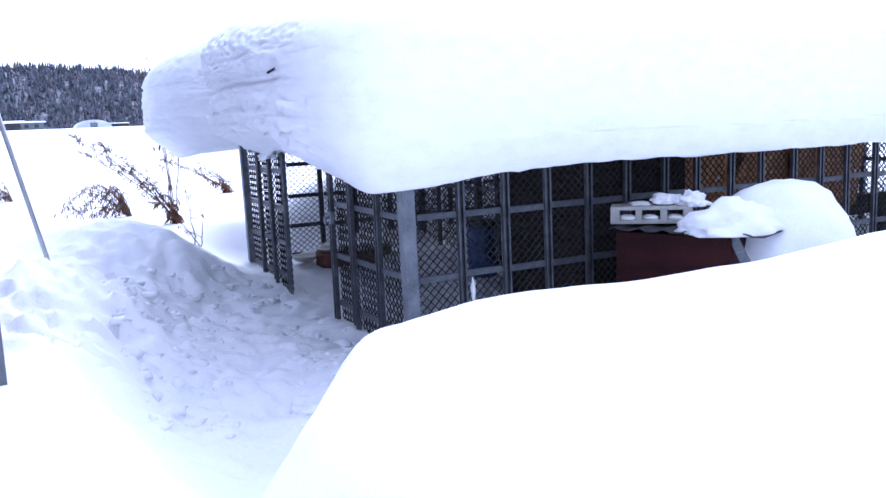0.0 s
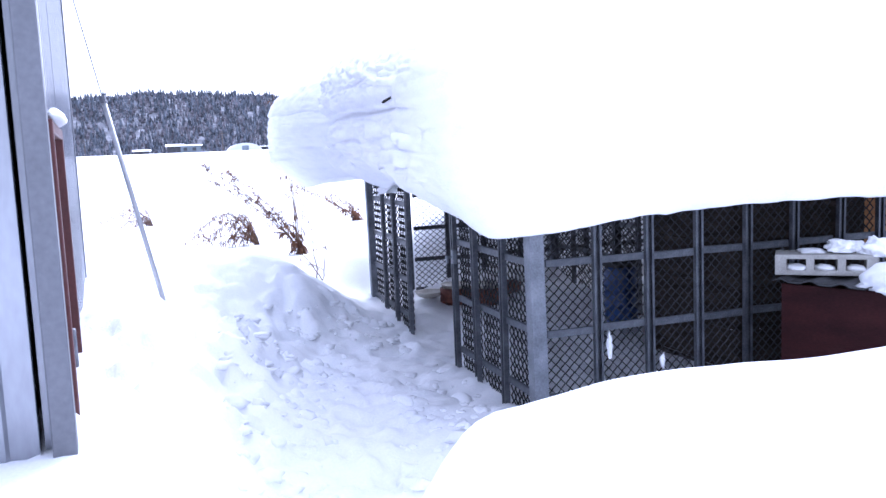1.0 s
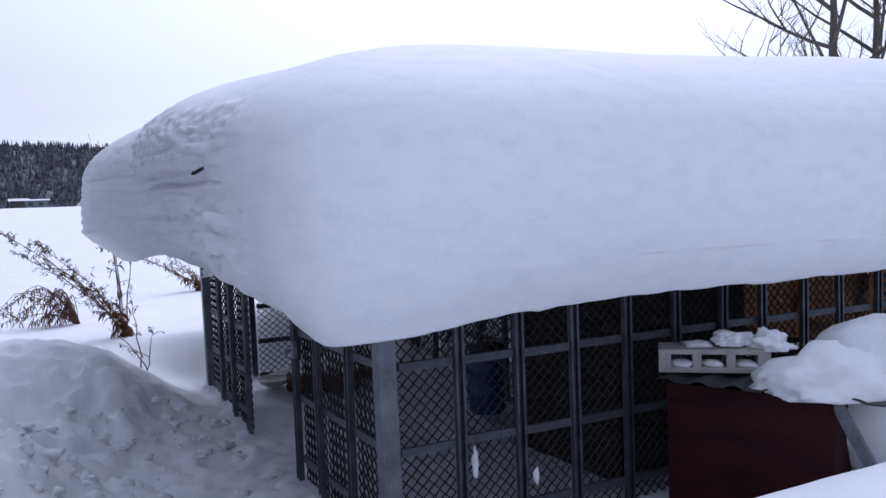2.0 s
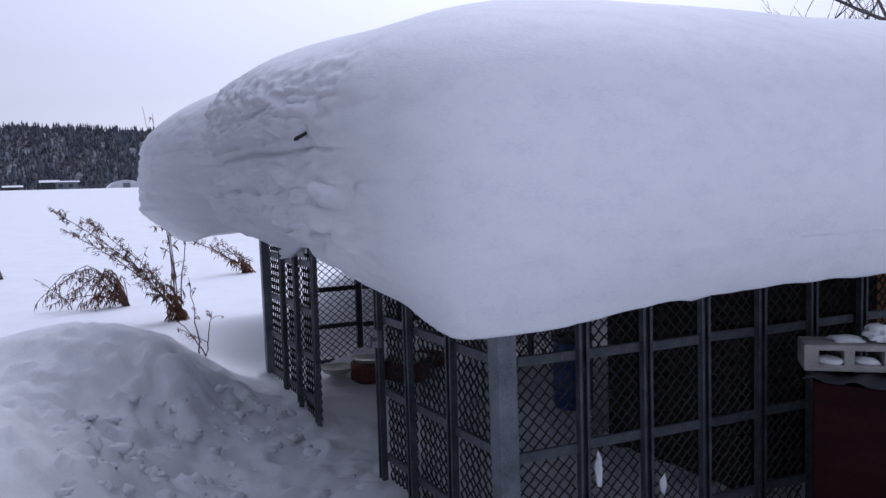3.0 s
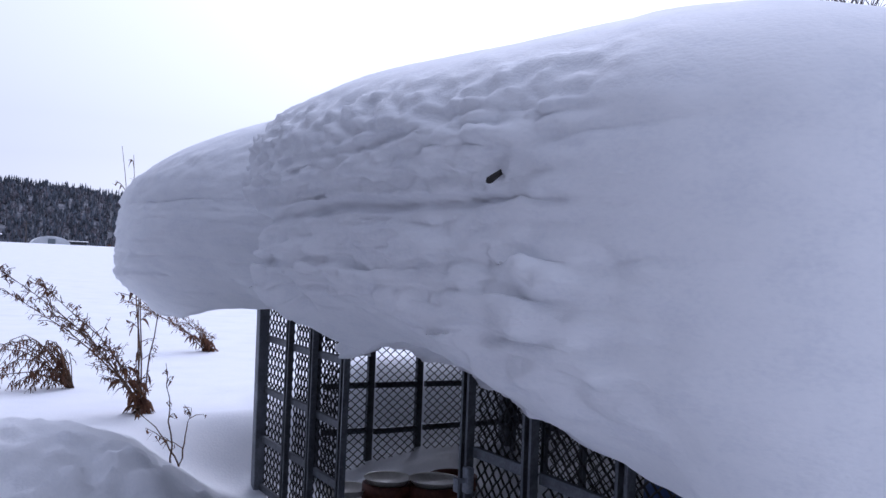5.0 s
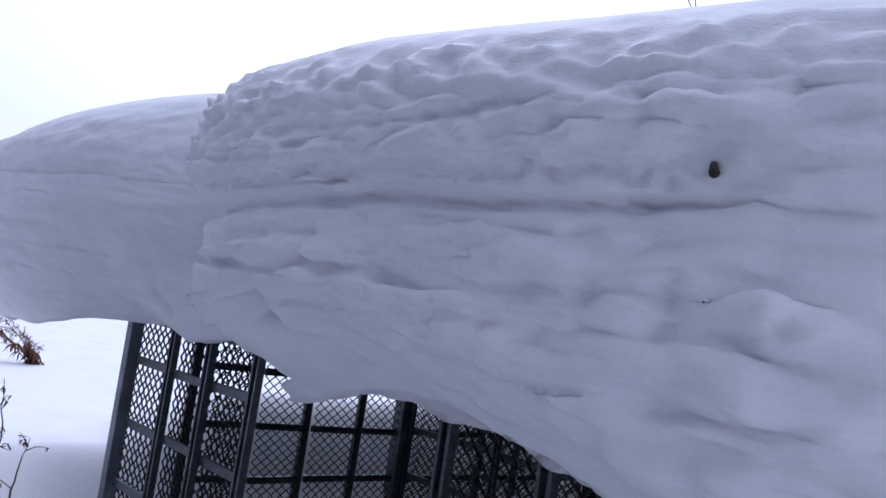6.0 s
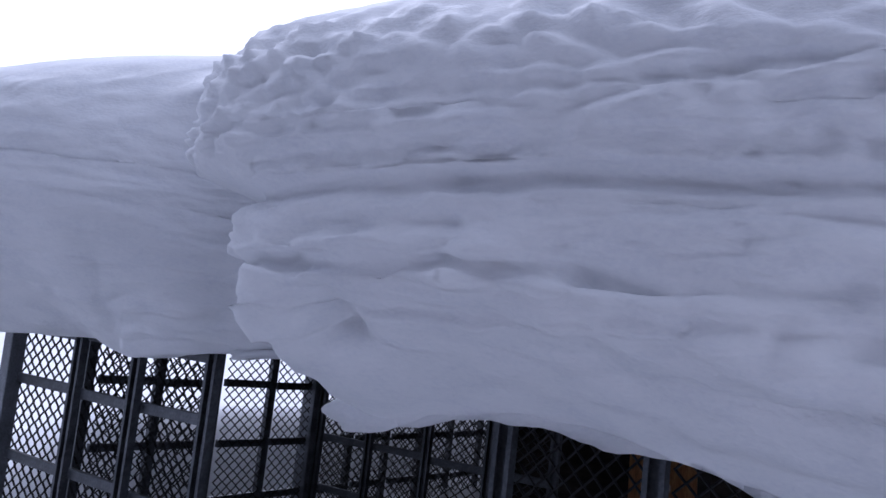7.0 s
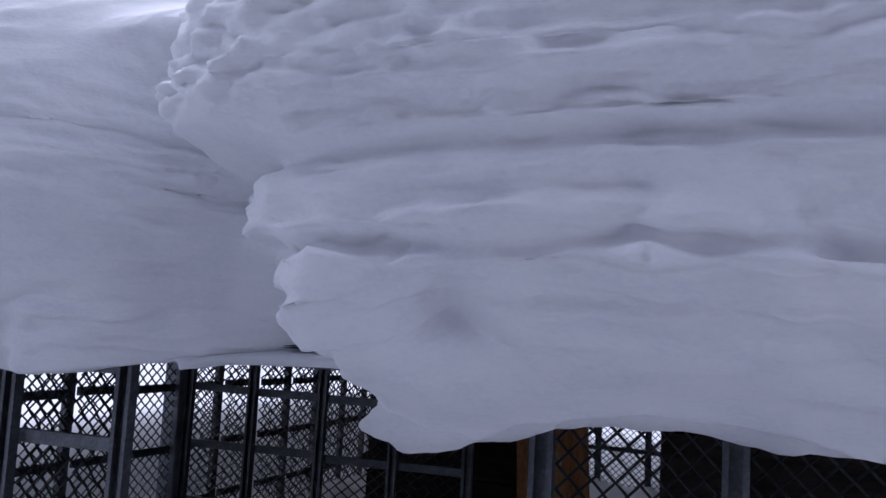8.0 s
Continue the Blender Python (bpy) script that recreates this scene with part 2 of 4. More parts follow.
tagged(ground, "deep white snow field with a trodden trench and banks", "snow ground", kind="structure")

# ---- kennel ----
BASE, TOP = 0.0, 1.575
BAY_F, BAY_E = 0.235, 0.32
DEPTH, LENGTH = 2.85, 4.32
kennel = new("dog_kennel")
tagged(kennel, "galvanised steel dog kennel with wire mesh walls, half buried in snow", "kennel")


def channel_mesh(name, w, d, h):
    """A folded steel C section standing up, with its lips to the outside (-y)."""
    t = 0.0025
    pts = [(-w / 2, -d), (-w / 2, 0), (w / 2, 0), (w / 2, -d), (w / 2 - 0.010, -d), (w / 2 - 0.010, -d + t), (w / 2 - t, -d + t), (w / 2 - t, -t), (-w / 2 + t, -t), (-w / 2 + t, -d + t), (-w / 2 + 0.010, -d + t), (-w / 2 + 0.010, -d)]
    n = len(pts)
    v = [(x, y, 0) for x, y in pts] + [(x, y, h) for x, y in pts]
    f = [(i, (i + 1) % n, n + (i + 1) % n, n + i) for i in range(n)] + [tuple(range(n))[::-1], tuple(range(n, 2 * n))]
    return mesh_from(name, v, f, SHADED_STEEL)


def corner_mesh(name, w, h):
    bm = box(-w / 2, w / 2, -w / 2, w / 2, 0, h, 0.004)
    me = bpy.data.meshes.new(name)
    bm.to_mesh(me)
    bm.free()
    me.materials.append(STEEL)
    return me


def lattice_mesh(name, width, height, cw=0.043, ch=0.041, r=0.0040):
    """Chain-link weave: zigzag wires side by side, each hooked round the next."""
    v, f = [], []
    cols = max(2, round(width / cw))
    cw = width / cols
    rows = int(height / (ch / 2))
    for c in range(cols * 2):
        x0 = c * cw / 2
        x1 = x0 + cw / 2
        pts = []
        for k in range(rows + 1):
            a, b = (x0, x1) if (k + c) % 2 == 0 else (x1, x0)
            pts.append((a - width / 2, 0.0015 if c % 2 else -0.0015, k * ch / 2))
        tube(pts, r, 3, v, f)
    return mesh_from(name, v, f, WIRE)


POST = channel_mesh("post", 0.036, 0.022, TOP - BASE)
POST_END = channel_mesh("end_post", 0.040, 0.024, TOP - BASE)
CORNER = corner_mesh("corner_post", 0.062, TOP - BASE)
LAT_F = lattice_mesh("wire_mesh", BAY_F - 0.03, 1.16)
LAT_E = lattice_mesh("end_wire_mesh", BAY_E - 0.03, 1.16)
RAIL_F = mesh_from("rail", *[(lambda b: ([v.co.copy() for v in b.verts], [[v.index for v in q.verts] for q in b.faces]))(bb) for bb in [box(-BAY_F / 2 + 0.016, BAY_F / 2 - 0.016, -0.006, 0.010, -0.015, 0.015, 0.002)]][0], SHADED_STEEL)
RAIL_E = mesh_from("end_rail", *[(lambda b: ([v.co.copy() for v in b.verts], [[v.index for v in q.verts] for q in b.faces]))(bb) for bb in [box(-BAY_E / 2 + 0.017, BAY_E / 2 - 0.017, -0.006, 0.010, -0.015, 0.015, 0.002)]][0], SHADED_STEEL)


def wall_run(name, start, turn, xs, rails, post_me, rail_me, lat_me, bay, label, lean=0.0, skip_first=False, skip_last=False):
    """One panel of the kennel: posts at xs along a line, rails and mesh in the bays between them."""
    w = link(name, None, kennel, Matrix.Translation(start) @ pose(0, 0, 0, 0, 0, turn), label)
    for i, x in enumerate(xs):
        if (i == 0 and skip_first) or (i == len(xs) - 1 and skip_last):
            continue
        link("post", post_me, w, pose(x, random.uniform(-0.003, 0.003), BASE, lean + random.uniform(-0.25, 0.25), random.uniform(-0.5, 0.5), 0))
    for a, b in zip(xs, xs[1:]):
        s = (b - a) / bay
        for z in rails:
            link("rail", rail_me, w, Matrix.Translation(((a + b) / 2, 0.002, z + random.uniform(-0.004, 0.004))) @ pose(0, 0, 0, 0, random.uniform(-0.8, 0.8), 0) @ Matrix.Diagonal((s, 1, 1, 1)))
        link("wire_mesh", lat_me, w, Matrix.Translation(((a + b) / 2, 0.014, 0.42)) @ Matrix.Diagonal((s, 1, 1, 1)))
    return w


FRONT = [BAY_F * i + 0.016 for i in range(19)]
NEAR_RAILS = (0.70, 0.96, 1.238)
FAR_RAILS = (0.70, 0.92, 1.148, 1.385, 1.55)
wall_run("front_wall", (0, 0, 0), 0, FRONT, NEAR_RAILS, POST, RAIL_F, LAT_F, BAY_F, "", skip_first=True)
wall_run("gate_panel", (0, 0.99, 0), -90, [0, 0.307, 0.628, 0.96], NEAR_RAILS, POST_END, RAIL_E, LAT_E, BAY_E, "", skip_last=True)
wall_run("end_panel", (0, 2.843, 0), -90, [0, 0.371, 0.667, 0.967], FAR_RAILS, POST_END, RAIL_E, LAT_E, BAY_E, "", lean=0.0)
wall_run("back_wall", (LENGTH, DEPTH, 0), 180, [0.083 + 0.2825 * i for i in range(15)], (0.70, 0.92, 1.148, 1.385), POST, RAIL_F, LAT_F, BAY_F, "")
wall_run("partition", (1.41, DEPTH, 0), -90, [0.05 + 0.3 * i for i in range(5)], (0.955, 1.175, 1.39), POST, RAIL_F, LAT_F, BAY_F, "")
wall_run("right_wall", (LENGTH + 0.04, 0, 0), 90, [0.03 + 0.335 * i for i in range(9)], NEAR_RAILS, POST_END, RAIL_E, LAT_E, BAY_E, "")
for x, y, w in ((-0.002, 0.0, 1.0), (0.0, DEPTH - 0.01, 0.8), (LENGTH + 0.05, 0.0, 1.0), (LENGTH + 0.05, DEPTH, 0.9), (1.41, DEPTH, 1.2)):
    link("corner_post", CORNER, kennel, Matrix.Translation((x, y, BASE)) @ pose(0, 0, 0, 0, -0.6, 0) @ Matrix.Diagonal((w, w, 1, 1)))
part("top_rail", box(-0.02, LENGTH + 0.05, -0.018, 0.018, 1.572, 1.598, 0.003), SHADED_STEEL, kennel)
part("top_rail", box(-0.018, 0.018, 0.02, DEPTH - 0.02, 1.574, 1.600, 0.003), SHADED_STEEL, kennel)
part("top_rail", box(-0.02, LENGTH + 0.05, DEPTH - 0.018, DEPTH + 0.018, 1.572, 1.598, 0.003), SHADED_STEEL, kennel)
# corrugated roof sheet under the snow
rv, rf = [], []
for i in range(0, 181):
    x = -0.06 + (LENGTH + 0.16) * i / 180
    for y in (-0.06, DEPTH + 0.06):
        for dz in (0.0, 0.004):
            rv.append((x, y, 1.610 + 0.008 * math.sin(i * math.pi / 2) + dz))
for i in range(180):
    a, b = i * 4, i * 4 + 4
    rf += [(a, a + 2, b + 2, b), (a + 1, b + 1, b + 3, a + 3), (a, b, b + 1, a + 1), (a + 2, a + 3, b + 3, b + 2)]
link("roof_sheet", mesh_from("roof_sheet", rv, rf, SHADED_STEEL), kennel)
# latch on the gate post
lb = box(-0.016, 0.006, -0.014, 0.014, -0.035, 0.035, 0.003)
add_box(lb, -0.040, -0.014, -0.005, 0.005, -0.006, 0.006)
add_box(lb, -0.046, -0.036, -0.012, 0.012, -0.03, 0.008, 0.002)
part("latch", lb, STEEL, kennel, "small steel gate latch", Matrix.Translation((-0.022, 0.955, 1.17)))

# ---- snow cap on the kennel roof ----
OUTLINE = [  # x, y, height of the lip, how much the face shows layers
    (-0.36, -0.45, 1.395, 0.2), (-0.49, -0.26, 1.41, 0.55), (-0.555, 0.08, 1.435, 0.9), (-0.61, 0.45, 1.52, 1.0), (-0.63, 0.80, 1.55, 1.0), (-0.625, 1.08, 1.50, 1.0), (-0.60, 1.27, 1.55, 1.0),
    (-0.52, 1.41, 1.585, 1.0), (-0.38, 1.475, 1.59, 0.9), (-0.27, 1.52, 1.58, 0.7), (-0.34, 1.60, 1.55, 0.6), (-0.50, 1.74, 1.525, 0.7), (-0.63, 1.95, 1.55, 0.8), (-0.70, 2.25, 1.545, 0.85), (-0.71, 2.62, 1.49, 0.85),
    (-0.68, 2.90, 1.485, 0.7), (-0.58, 3.10, 1.475, 0.6), (-0.25, 3.28, 1.50, 0.4), (0.6, 3.34, 1.52, 0.2), (2.4, 3.36, 1.50, 0.2), (4.4, 3.34, 1.5, 0.2), (4.85, 2.8, 1.5, 0.3), (4.95, 1.3, 1.5, 0.3), (4.8, -0.2, 1.48, 0.3),
    (4.3, -0.48, 1.45, 0.1), (3.2, -0.50, 1.44, 0.1), (2.2, -0.51, 1.445, 0.1), (1.3, -0.52, 1.455, 0.1), (0.7, -0.53, 1.455, 0.1), (0.25, -0.54, 1.44, 0.1), (-0.10, -0.53, 1.405, 0.12)]


def ring_point(u):
    n = len(OUTLINE)
    i = int(u) % n
    t = u - int(u)
    p0, p1, p2, p3 = (np.array(OUTLINE[(i + k) % n]) for k in (-1, 0, 1, 2))
    return 0.5 * ((2 * p1) + (-p0 + p2) * t + (2 * p0 - 5 * p1 + 4 * p2 - p3) * t * t + (-p0 + 3 * p1 - 3 * p2 + p3) * t ** 3)


us = []
for i in range(len(OUTLINE)):
    a, b = OUTLINE[i], OUTLINE[(i + 1) % len(OUTLINE)]
    k = max(5, int(math.hypot(b[0] - a[0], b[1] - a[1]) / (0.0085 if i < 16 else 0.035)))
    us += [i + j / k for j in range(k)]
ring = np.array([ring_point(u) for u in us])
nc = len(us)
step = np.hypot(*(np.roll(ring, -1, 0) - ring)[:, :2].T)
arc = np.concatenate(([0.0], np.cumsum(step)[:-1]))
# inward normals, and an outline with the notch between the lobes evened out
tangent = np.roll(ring, -1, 0)[:, :2] - np.roll(ring, 1, 0)[:, :2]
inward = np.stack((tangent[:, 1], -tangent[:, 0]), 1)
inward /= np.linalg.norm(inward, axis=1)[:, None]
even = ring[:, :2].copy()
for i in range(nc):
    if 4.0 < us[i] < 14.0:
        w = np.exp(-((arc - arc[i]) / 0.30) ** 2) * step
        inward[i] = (inward * (np.exp(-((arc - arc[i]) / 0.05) ** 2) * step)[:, None]).sum(0)
        inward[i] /= np.linalg.norm(inward[i])
        even[i] = (ring[:, :2] * w[:, None]).sum(0) / w.sum()
        even[i][0] -= 0.08

UNDER = [1.0, 0.7, 0.45, 0.33]            # inset of the underside, as a part of the way to the spine
NV_FACE, NV_TOP = 96, 62
cv, cf, arcs, lobes = [], [], [], []
for u, (ox, oy, lip, layer), nrm, eve, s in zip(us, ring, inward, even, arc):
    o = np.array((ox, oy))
    sp, top = np.array((min(3.6, max(1.35, ox)), 1.42)), 2.47 + 0.06 * smooth01(1.5, 3.4, ox)
    turn = smooth01(5.0, 6.8, u) * smooth01(9.3, 8.6, u)
    pocket = smooth01(9.8, 11.0, u) * smooth01(13.8, 11.6, u)
    li = 0.135 + 0.145 * smooth01(0.25, 0.9, layer) + 0.10 * turn + 0.30 * pocket - 0.16 * bell(u - 9.0, 0.7)
    foot = 0.20 + 0.14 * pocket + 0.05 * turn
    for q in UNDER:
        p = o + (sp - o) * q
        cv.append((p[0], p[1], 1.626))
    shoulder = 2.0 - 0.10 * (1 - layer) - 0.02 * smooth01(10.0, 12.0, u) * layer
    rows = [(li + 0.10, 1.622), (li + 0.065, 1.60 - 0.45 * (1.60 - lip)), (li + 0.03, lip + 0.012), (li, lip)]
    lobe2 = smooth01(9.0, 10.5, u)
    crease = 1.846 + 0.022 * smooth01(0.0, 1.0, oy) + 0.010 * math.sin(3.1 * oy + 1.0) + 0.008 * fbm(s * 4, 1.0, 3.0, 2)
    for k in range(1, NV_FACE + 1):
        t = k / NV_FACE
        z = lip + (shoulder - lip) * t
        plain = 0.135 * (1 - t) ** 2.2
        # undercut foot, lower bulge, sharp crease with a smooth hollow over it, upper bulge
        lay = li * max(0.0, 1 - (z - lip) / foot) ** 1.55
        lay += (0.030 * bell(z - crease, 0.010) + 0.030 * bell(z - crease - 0.030, 0.034)) * (1 - 0.75 * lobe2) * smooth01(-0.20, 0.20, oy)
        lay += 0.028 * smooth01(crease + 0.03, crease - 0.02, z) * (1 - lobe2)
        lay += turn * (0.085 * smooth01(crease + 0.045, crease - 0.005, z) + 0.035 * bell(z - crease, 0.03) + 0.11 * smooth01(1.77, 1.62, z))
        lay += 0.022 * smooth01(shoulder - 0.09, shoulder, z) ** 2
        # bedding planes: each juts out at its foot and draws back above
        for n, (zk, amp, wide) in enumerate(((1.640, 0.010, 0.020), (1.690, 0.014, 0.018), (1.752, 0.017, 0.014), (1.945, 0.016, 0.012), (1.978, 0.014, 0.011))):
            zz = zk + 0.012 * fbm(s * 3.0, n * 3.7, 2.0, 2) + (0.01 * math.sin(2.3 * oy + n) if n < 3 else 0.0)
            strong = 0.55 + 0.75 * fbm(s * 2.4, n * 5.1, 9.0, 2)
            lay += amp * strong * (1.25 * bell(z - zz, wide * 0.6) - 0.8 * bell(z - zz - 1.7 * wide, 1.3 * wide)) * (1 - 0.35 * lobe2)
        inset = plain + (lay - plain) * layer
        rows.append((inset, z))
    for inset, z in rows:
        cv.append((ox + nrm[0] * inset, oy + nrm[1] * inset, z))
    ps = o + nrm * rows[-1][0]
    for k in range(1, NV_TOP + 1):
        f = (k / NV_TOP) ** 2.3
        p = 2.0 + 0.1 * layer + 0.2 * smooth01(12.0, 14.0, u) * smooth01(17.0, 15.5, u)
        rise = (1 - (1 - f) ** p) ** (0.56 + 0.05 * layer - 0.14 * smooth01(2.0, 4.5, u) * smooth01(9.5, 8.0, u) - 0.07 * smooth01(10.0, 12.0, u) * smooth01(17.0, 15.0, u))
        q = ps + (eve - ps) * smooth01(0.0, 0.10, f) * smooth01(7.6, 8.8, u) * smooth01(11.2, 10.2, u)
        q = q + (sp - q) * f
        cv.append((q[0], q[1], shoulder + (top - shoulder) * rise))
    n = len(UNDER) + len(rows) + NV_TOP
    arcs += [s] * n
    lobes += [lobe2] * n
nr = len(cv) // nc
for i in range(nc):
    for j in range(nr - 1):
        a, b = i * nr + j, ((i + 1) % nc) * nr + j
        cf.append((a, a + 1, b + 1, b))
cap_me = mesh_from("roof_snow", cv, cf, SNOW_CAP, True)
bm = bmesh.new()
bm.from_mesh(cap_me)
bmesh.ops.recalc_face_normals(bm, faces=bm.faces)
bmesh.ops.smooth_vert(bm, verts=[v for v in bm.verts if v.co.x < 0.3 and v.co.z > 1.35], factor=0.4, use_axis_x=True, use_axis_y=True, use_axis_z=True)
bm.normal_update()
for v, s, lobe2 in zip(bm.verts, arcs, lobes):
    x, y, z = v.co
    d = 0.014 * fbm(x * 0.8, y * 0.8, z * 0.9, 2)
    if z < 1.59:
        d += 0.010 * fbm(x * 5, y * 5, 1.0, 3)
    side = smooth01(0.06, -0.30, x - 0.25 * max(0.0, z - 2.0)) * smooth01(-0.32, 0.12, y)
    if side > 0.01 and z > 1.42:
        upright = smooth01(0.97, 0.6, v.normal.z) * smooth01(1.0, 0.5, -v.normal.z)
        warp = 0.5 * fbm(s * 6.0, z * 9.0, 4.0, 2)
        crown = smooth01(1.915, 1.955, z) * smooth01(2.19, 2.06, z)
        belt = bell(z - 1.742, 0.026)
        foot = smooth01(1.74, 1.67, z) * smooth01(1.46, 1.56, z)
        high = smooth01(1.86, 1.92, z)
        puff = 0.5 - noise.voronoi((s * (9 + 6 * high) + warp, z * (27 + 12 * high) + 0.6 * warp, 0.5))[0][0]
        crumb = 0.5 - noise.voronoi((s * 34 + warp, z * 52, 2.5))[0][0]
        lumps = fbm(s * 5.0, z * 11.0, 6.0, 3)
        patch = 0.45 + 0.55 * smooth01(-0.3, 0.3, fbm(s * 2.6, z * 5.0, 11.0, 2))
        amount = 0.036 * puff * (0.36 * crown + 2.0 * belt * (1 - 0.6 * lobe2) + 1.3 * foot + 0.42) * patch
        amount += 0.012 * crumb * crown * (0.25 + 0.7 * smooth01(0.75, 1.25, y) * (1 - lobe2)) + 0.003 * crumb
        amount += 0.026 * lumps * (0.5 + 1.1 * foot + 0.6 * belt - 0.1 * crown) + 0.010 * fbm(s * 14.0, z * 34.0, 3.0, 3) + 0.012 * fbm(s * 2.6, z * 36.0 + warp, 8.0, 3) * (1 + 0.5 * lobe2) * (1 - 0.6 * smooth01(1.95, 2.03, z))
        d += side * upright * amount * (1 - 0.55 * lobe2)
        # the hollow a fallen lump has left, the facet beside it, and a smooth swelling on the lower face
        d -= side * 0.065 * bell(math.hypot((y - 0.99) / 1.3, z - 1.660), 0.036)
        d += side * 0.030 * bell(math.hypot((y - 1.12) / 1.5, z - 1.640), 0.050)
        d += side * 0.022 * bell(math.hypot((y - 0.30) / 2.2, z - 1.665), 0.038) + side * 0.018 * bell(math.hypot((y - 0.62) / 1.8, z - 1.70), 0.03)
    v.co += v.normal * d
bm.to_mesh(cap_me)
bm.free()
roof_snow = link("roof_snow", cap_me)
tagged(roof_snow, "thick overhanging cap of layered snow on the kennel roof", "snow cap")

# black stick poking out of the snow face
sv, sf = tube([(-0.42, 0.155, 1.945), (-0.50, 0.107, 1.913), (-0.535, 0.086, 1.897), (-0.568, 0.064, 1.881), (-0.574, 0.060, 1.878)], [0.005, 0.005, 0.0046, 0.006, 0.0035], 8)
stick = link("stick", mesh_from("stick", sv, sf, STICK, True))
tagged(stick, "short black stick poking out of the roof snow", "stick")

# ---- things inside the kennel ----
def crate(name, x0, x1, y0, y1, z0, z1, mat, label):
    """A boarded box: frame posts, boards on the sides and a lid."""
    ob = new(name)
    tagged(ob, label, "dog house")
    n = 5
    h = (z1 - z0 - 0.05) / n
    for i in range(n):
        za = z0 + i * h
        for q in (box(x0, x1, y0, y0 + 0.014, za + 0.003, za + h - 0.003, 0.002), box(x0, x0 + 0.014, y0 + 0.016, y1, za + 0.003, za + h - 0.003, 0.002),
                  box(x1 - 0.014, x1, y0 + 0.016, y1, za + 0.003, za + h - 0.003, 0.002), box(x0 + 0.016, x1 - 0.016, y1 - 0.014, y1, za + 0.003, za + h - 0.003, 0.002)):
            part("board", q, mat, ob)
    part("lid", box(x0 - 0.03, x1 + 0.03, y0 - 0.03, y1 + 0.03, z1 - 0.045, z1 - 0.01, 0.004), mat, ob)
    return ob


crate("dog_house", 1.02, 1.72, 0.14, 0.92, 0.45, 1.47, DARK_WOOD, "dark weathered wooden dog house inside the kennel")
crate("dog_house", 2.35, 3.1, 1.55, 2.45, 0.45, 1.40, DARK_WOOD, "low dark wooden dog house beside the back mesh")

# orange plywood offcuts stacked behind the front mesh
for i, (x, y, z, rx, ry, rz, w, h) in enumerate(((1.95, 0.30, 1.30, 8, 22, 6, 0.42, 0.30), (2.20, 0.36, 1.27, -6, -28, -10, 0.40, 0.34), (2.46, 0.33, 1.30, 12, 18, 14, 0.36, 0.36), (2.70, 0.40, 1.25, -8, -15, 4, 0.40, 0.40), (2.98, 0.36, 1.27, 10, 12, 8, 0.40, 0.38),
                                          (2.10, 0.58, 1.22, 3, -8, 4, 0.5, 0.5), (2.62, 0.62, 1.24, -4, 7, 0, 0.55, 0.5), (2.25, 1.52, 1.22, 2, 4, 78, 0.34, 0.56), (3.3, 0.4, 1.22, 4, 7, 10, 0.5, 0.5))):
    b = part("plywood_board", box(-w / 2, w / 2, -0.007, 0.007, -h / 2, h / 2, 0.002), ORANGE_PLY, m=pose(x, y, z, rx, ry, rz))
    tagged(b, "peeling orange plywood board leaning inside the kennel", "board", "plywood boards in the kennel")
# crossbeams on which the boards rest
for y in (0.26, 0.66):
    b = part("timber", box(1.74, 4.2, y - 0.03, y + 0.03, 0.96, 1.02, 0.004), DARK_WOOD)
    tagged(b, "dark squared timber under the plywood boards", "timber")
for x in (1.82, 3.0, 4.1):
    for y in (0.26, 0.66):
        b = part("timber_post", box(x - 0.03, x + 0.03, y - 0.028, y + 0.028, 0.3, 0.957, 0.004), DARK_WOOD)
        tagged(b, "dark timber post standing in the snow", "timber")


def lathe(profile, sides=28):
    v = [(r * math.cos(2 * math.pi * k / sides), r * math.sin(2 * math.pi * k / sides), z) for r, z in profile for k in range(sides)]
    f = [(i * sides + k, i * sides + (k + 1) % sides, (i + 1) * sides + (k + 1) % sides, (i + 1) * sides + k) for i in range(len(profile) - 1) for k in range(sides)]
    f.append(tuple(reversed(range(sides))))
    f.append(tuple((len(profile) - 1) * sides + k for k in range(sides)))
    return v, f


drum = new("plastic_drum")
drum.location = (1.12, 1.34, 0.66)
drum.scale = (0.72, 0.72, 0.8)
tagged(drum, "blue plastic drum standing on the kennel floor", "drum")
link("body", mesh_from("drum_body", *lathe([(0.12, 0), (0.133, 0.02), (0.135, 0.12), (0.139, 0.13), (0.139, 0.145), (0.135, 0.155), (0.135, 0.27), (0.139, 0.28), (0.139, 0.295), (0.135, 0.305), (0.134, 0.39), (0.125, 0.41)]), BLUE, True), drum)
link("lid", mesh_from("drum_lid", *lathe([(0.128, 0.412), (0.142, 0.412), (0.142, 0.44), (0.13, 0.448), (0.02, 0.446)]), FAR_DARK, True), drum, None, "dark round lid")

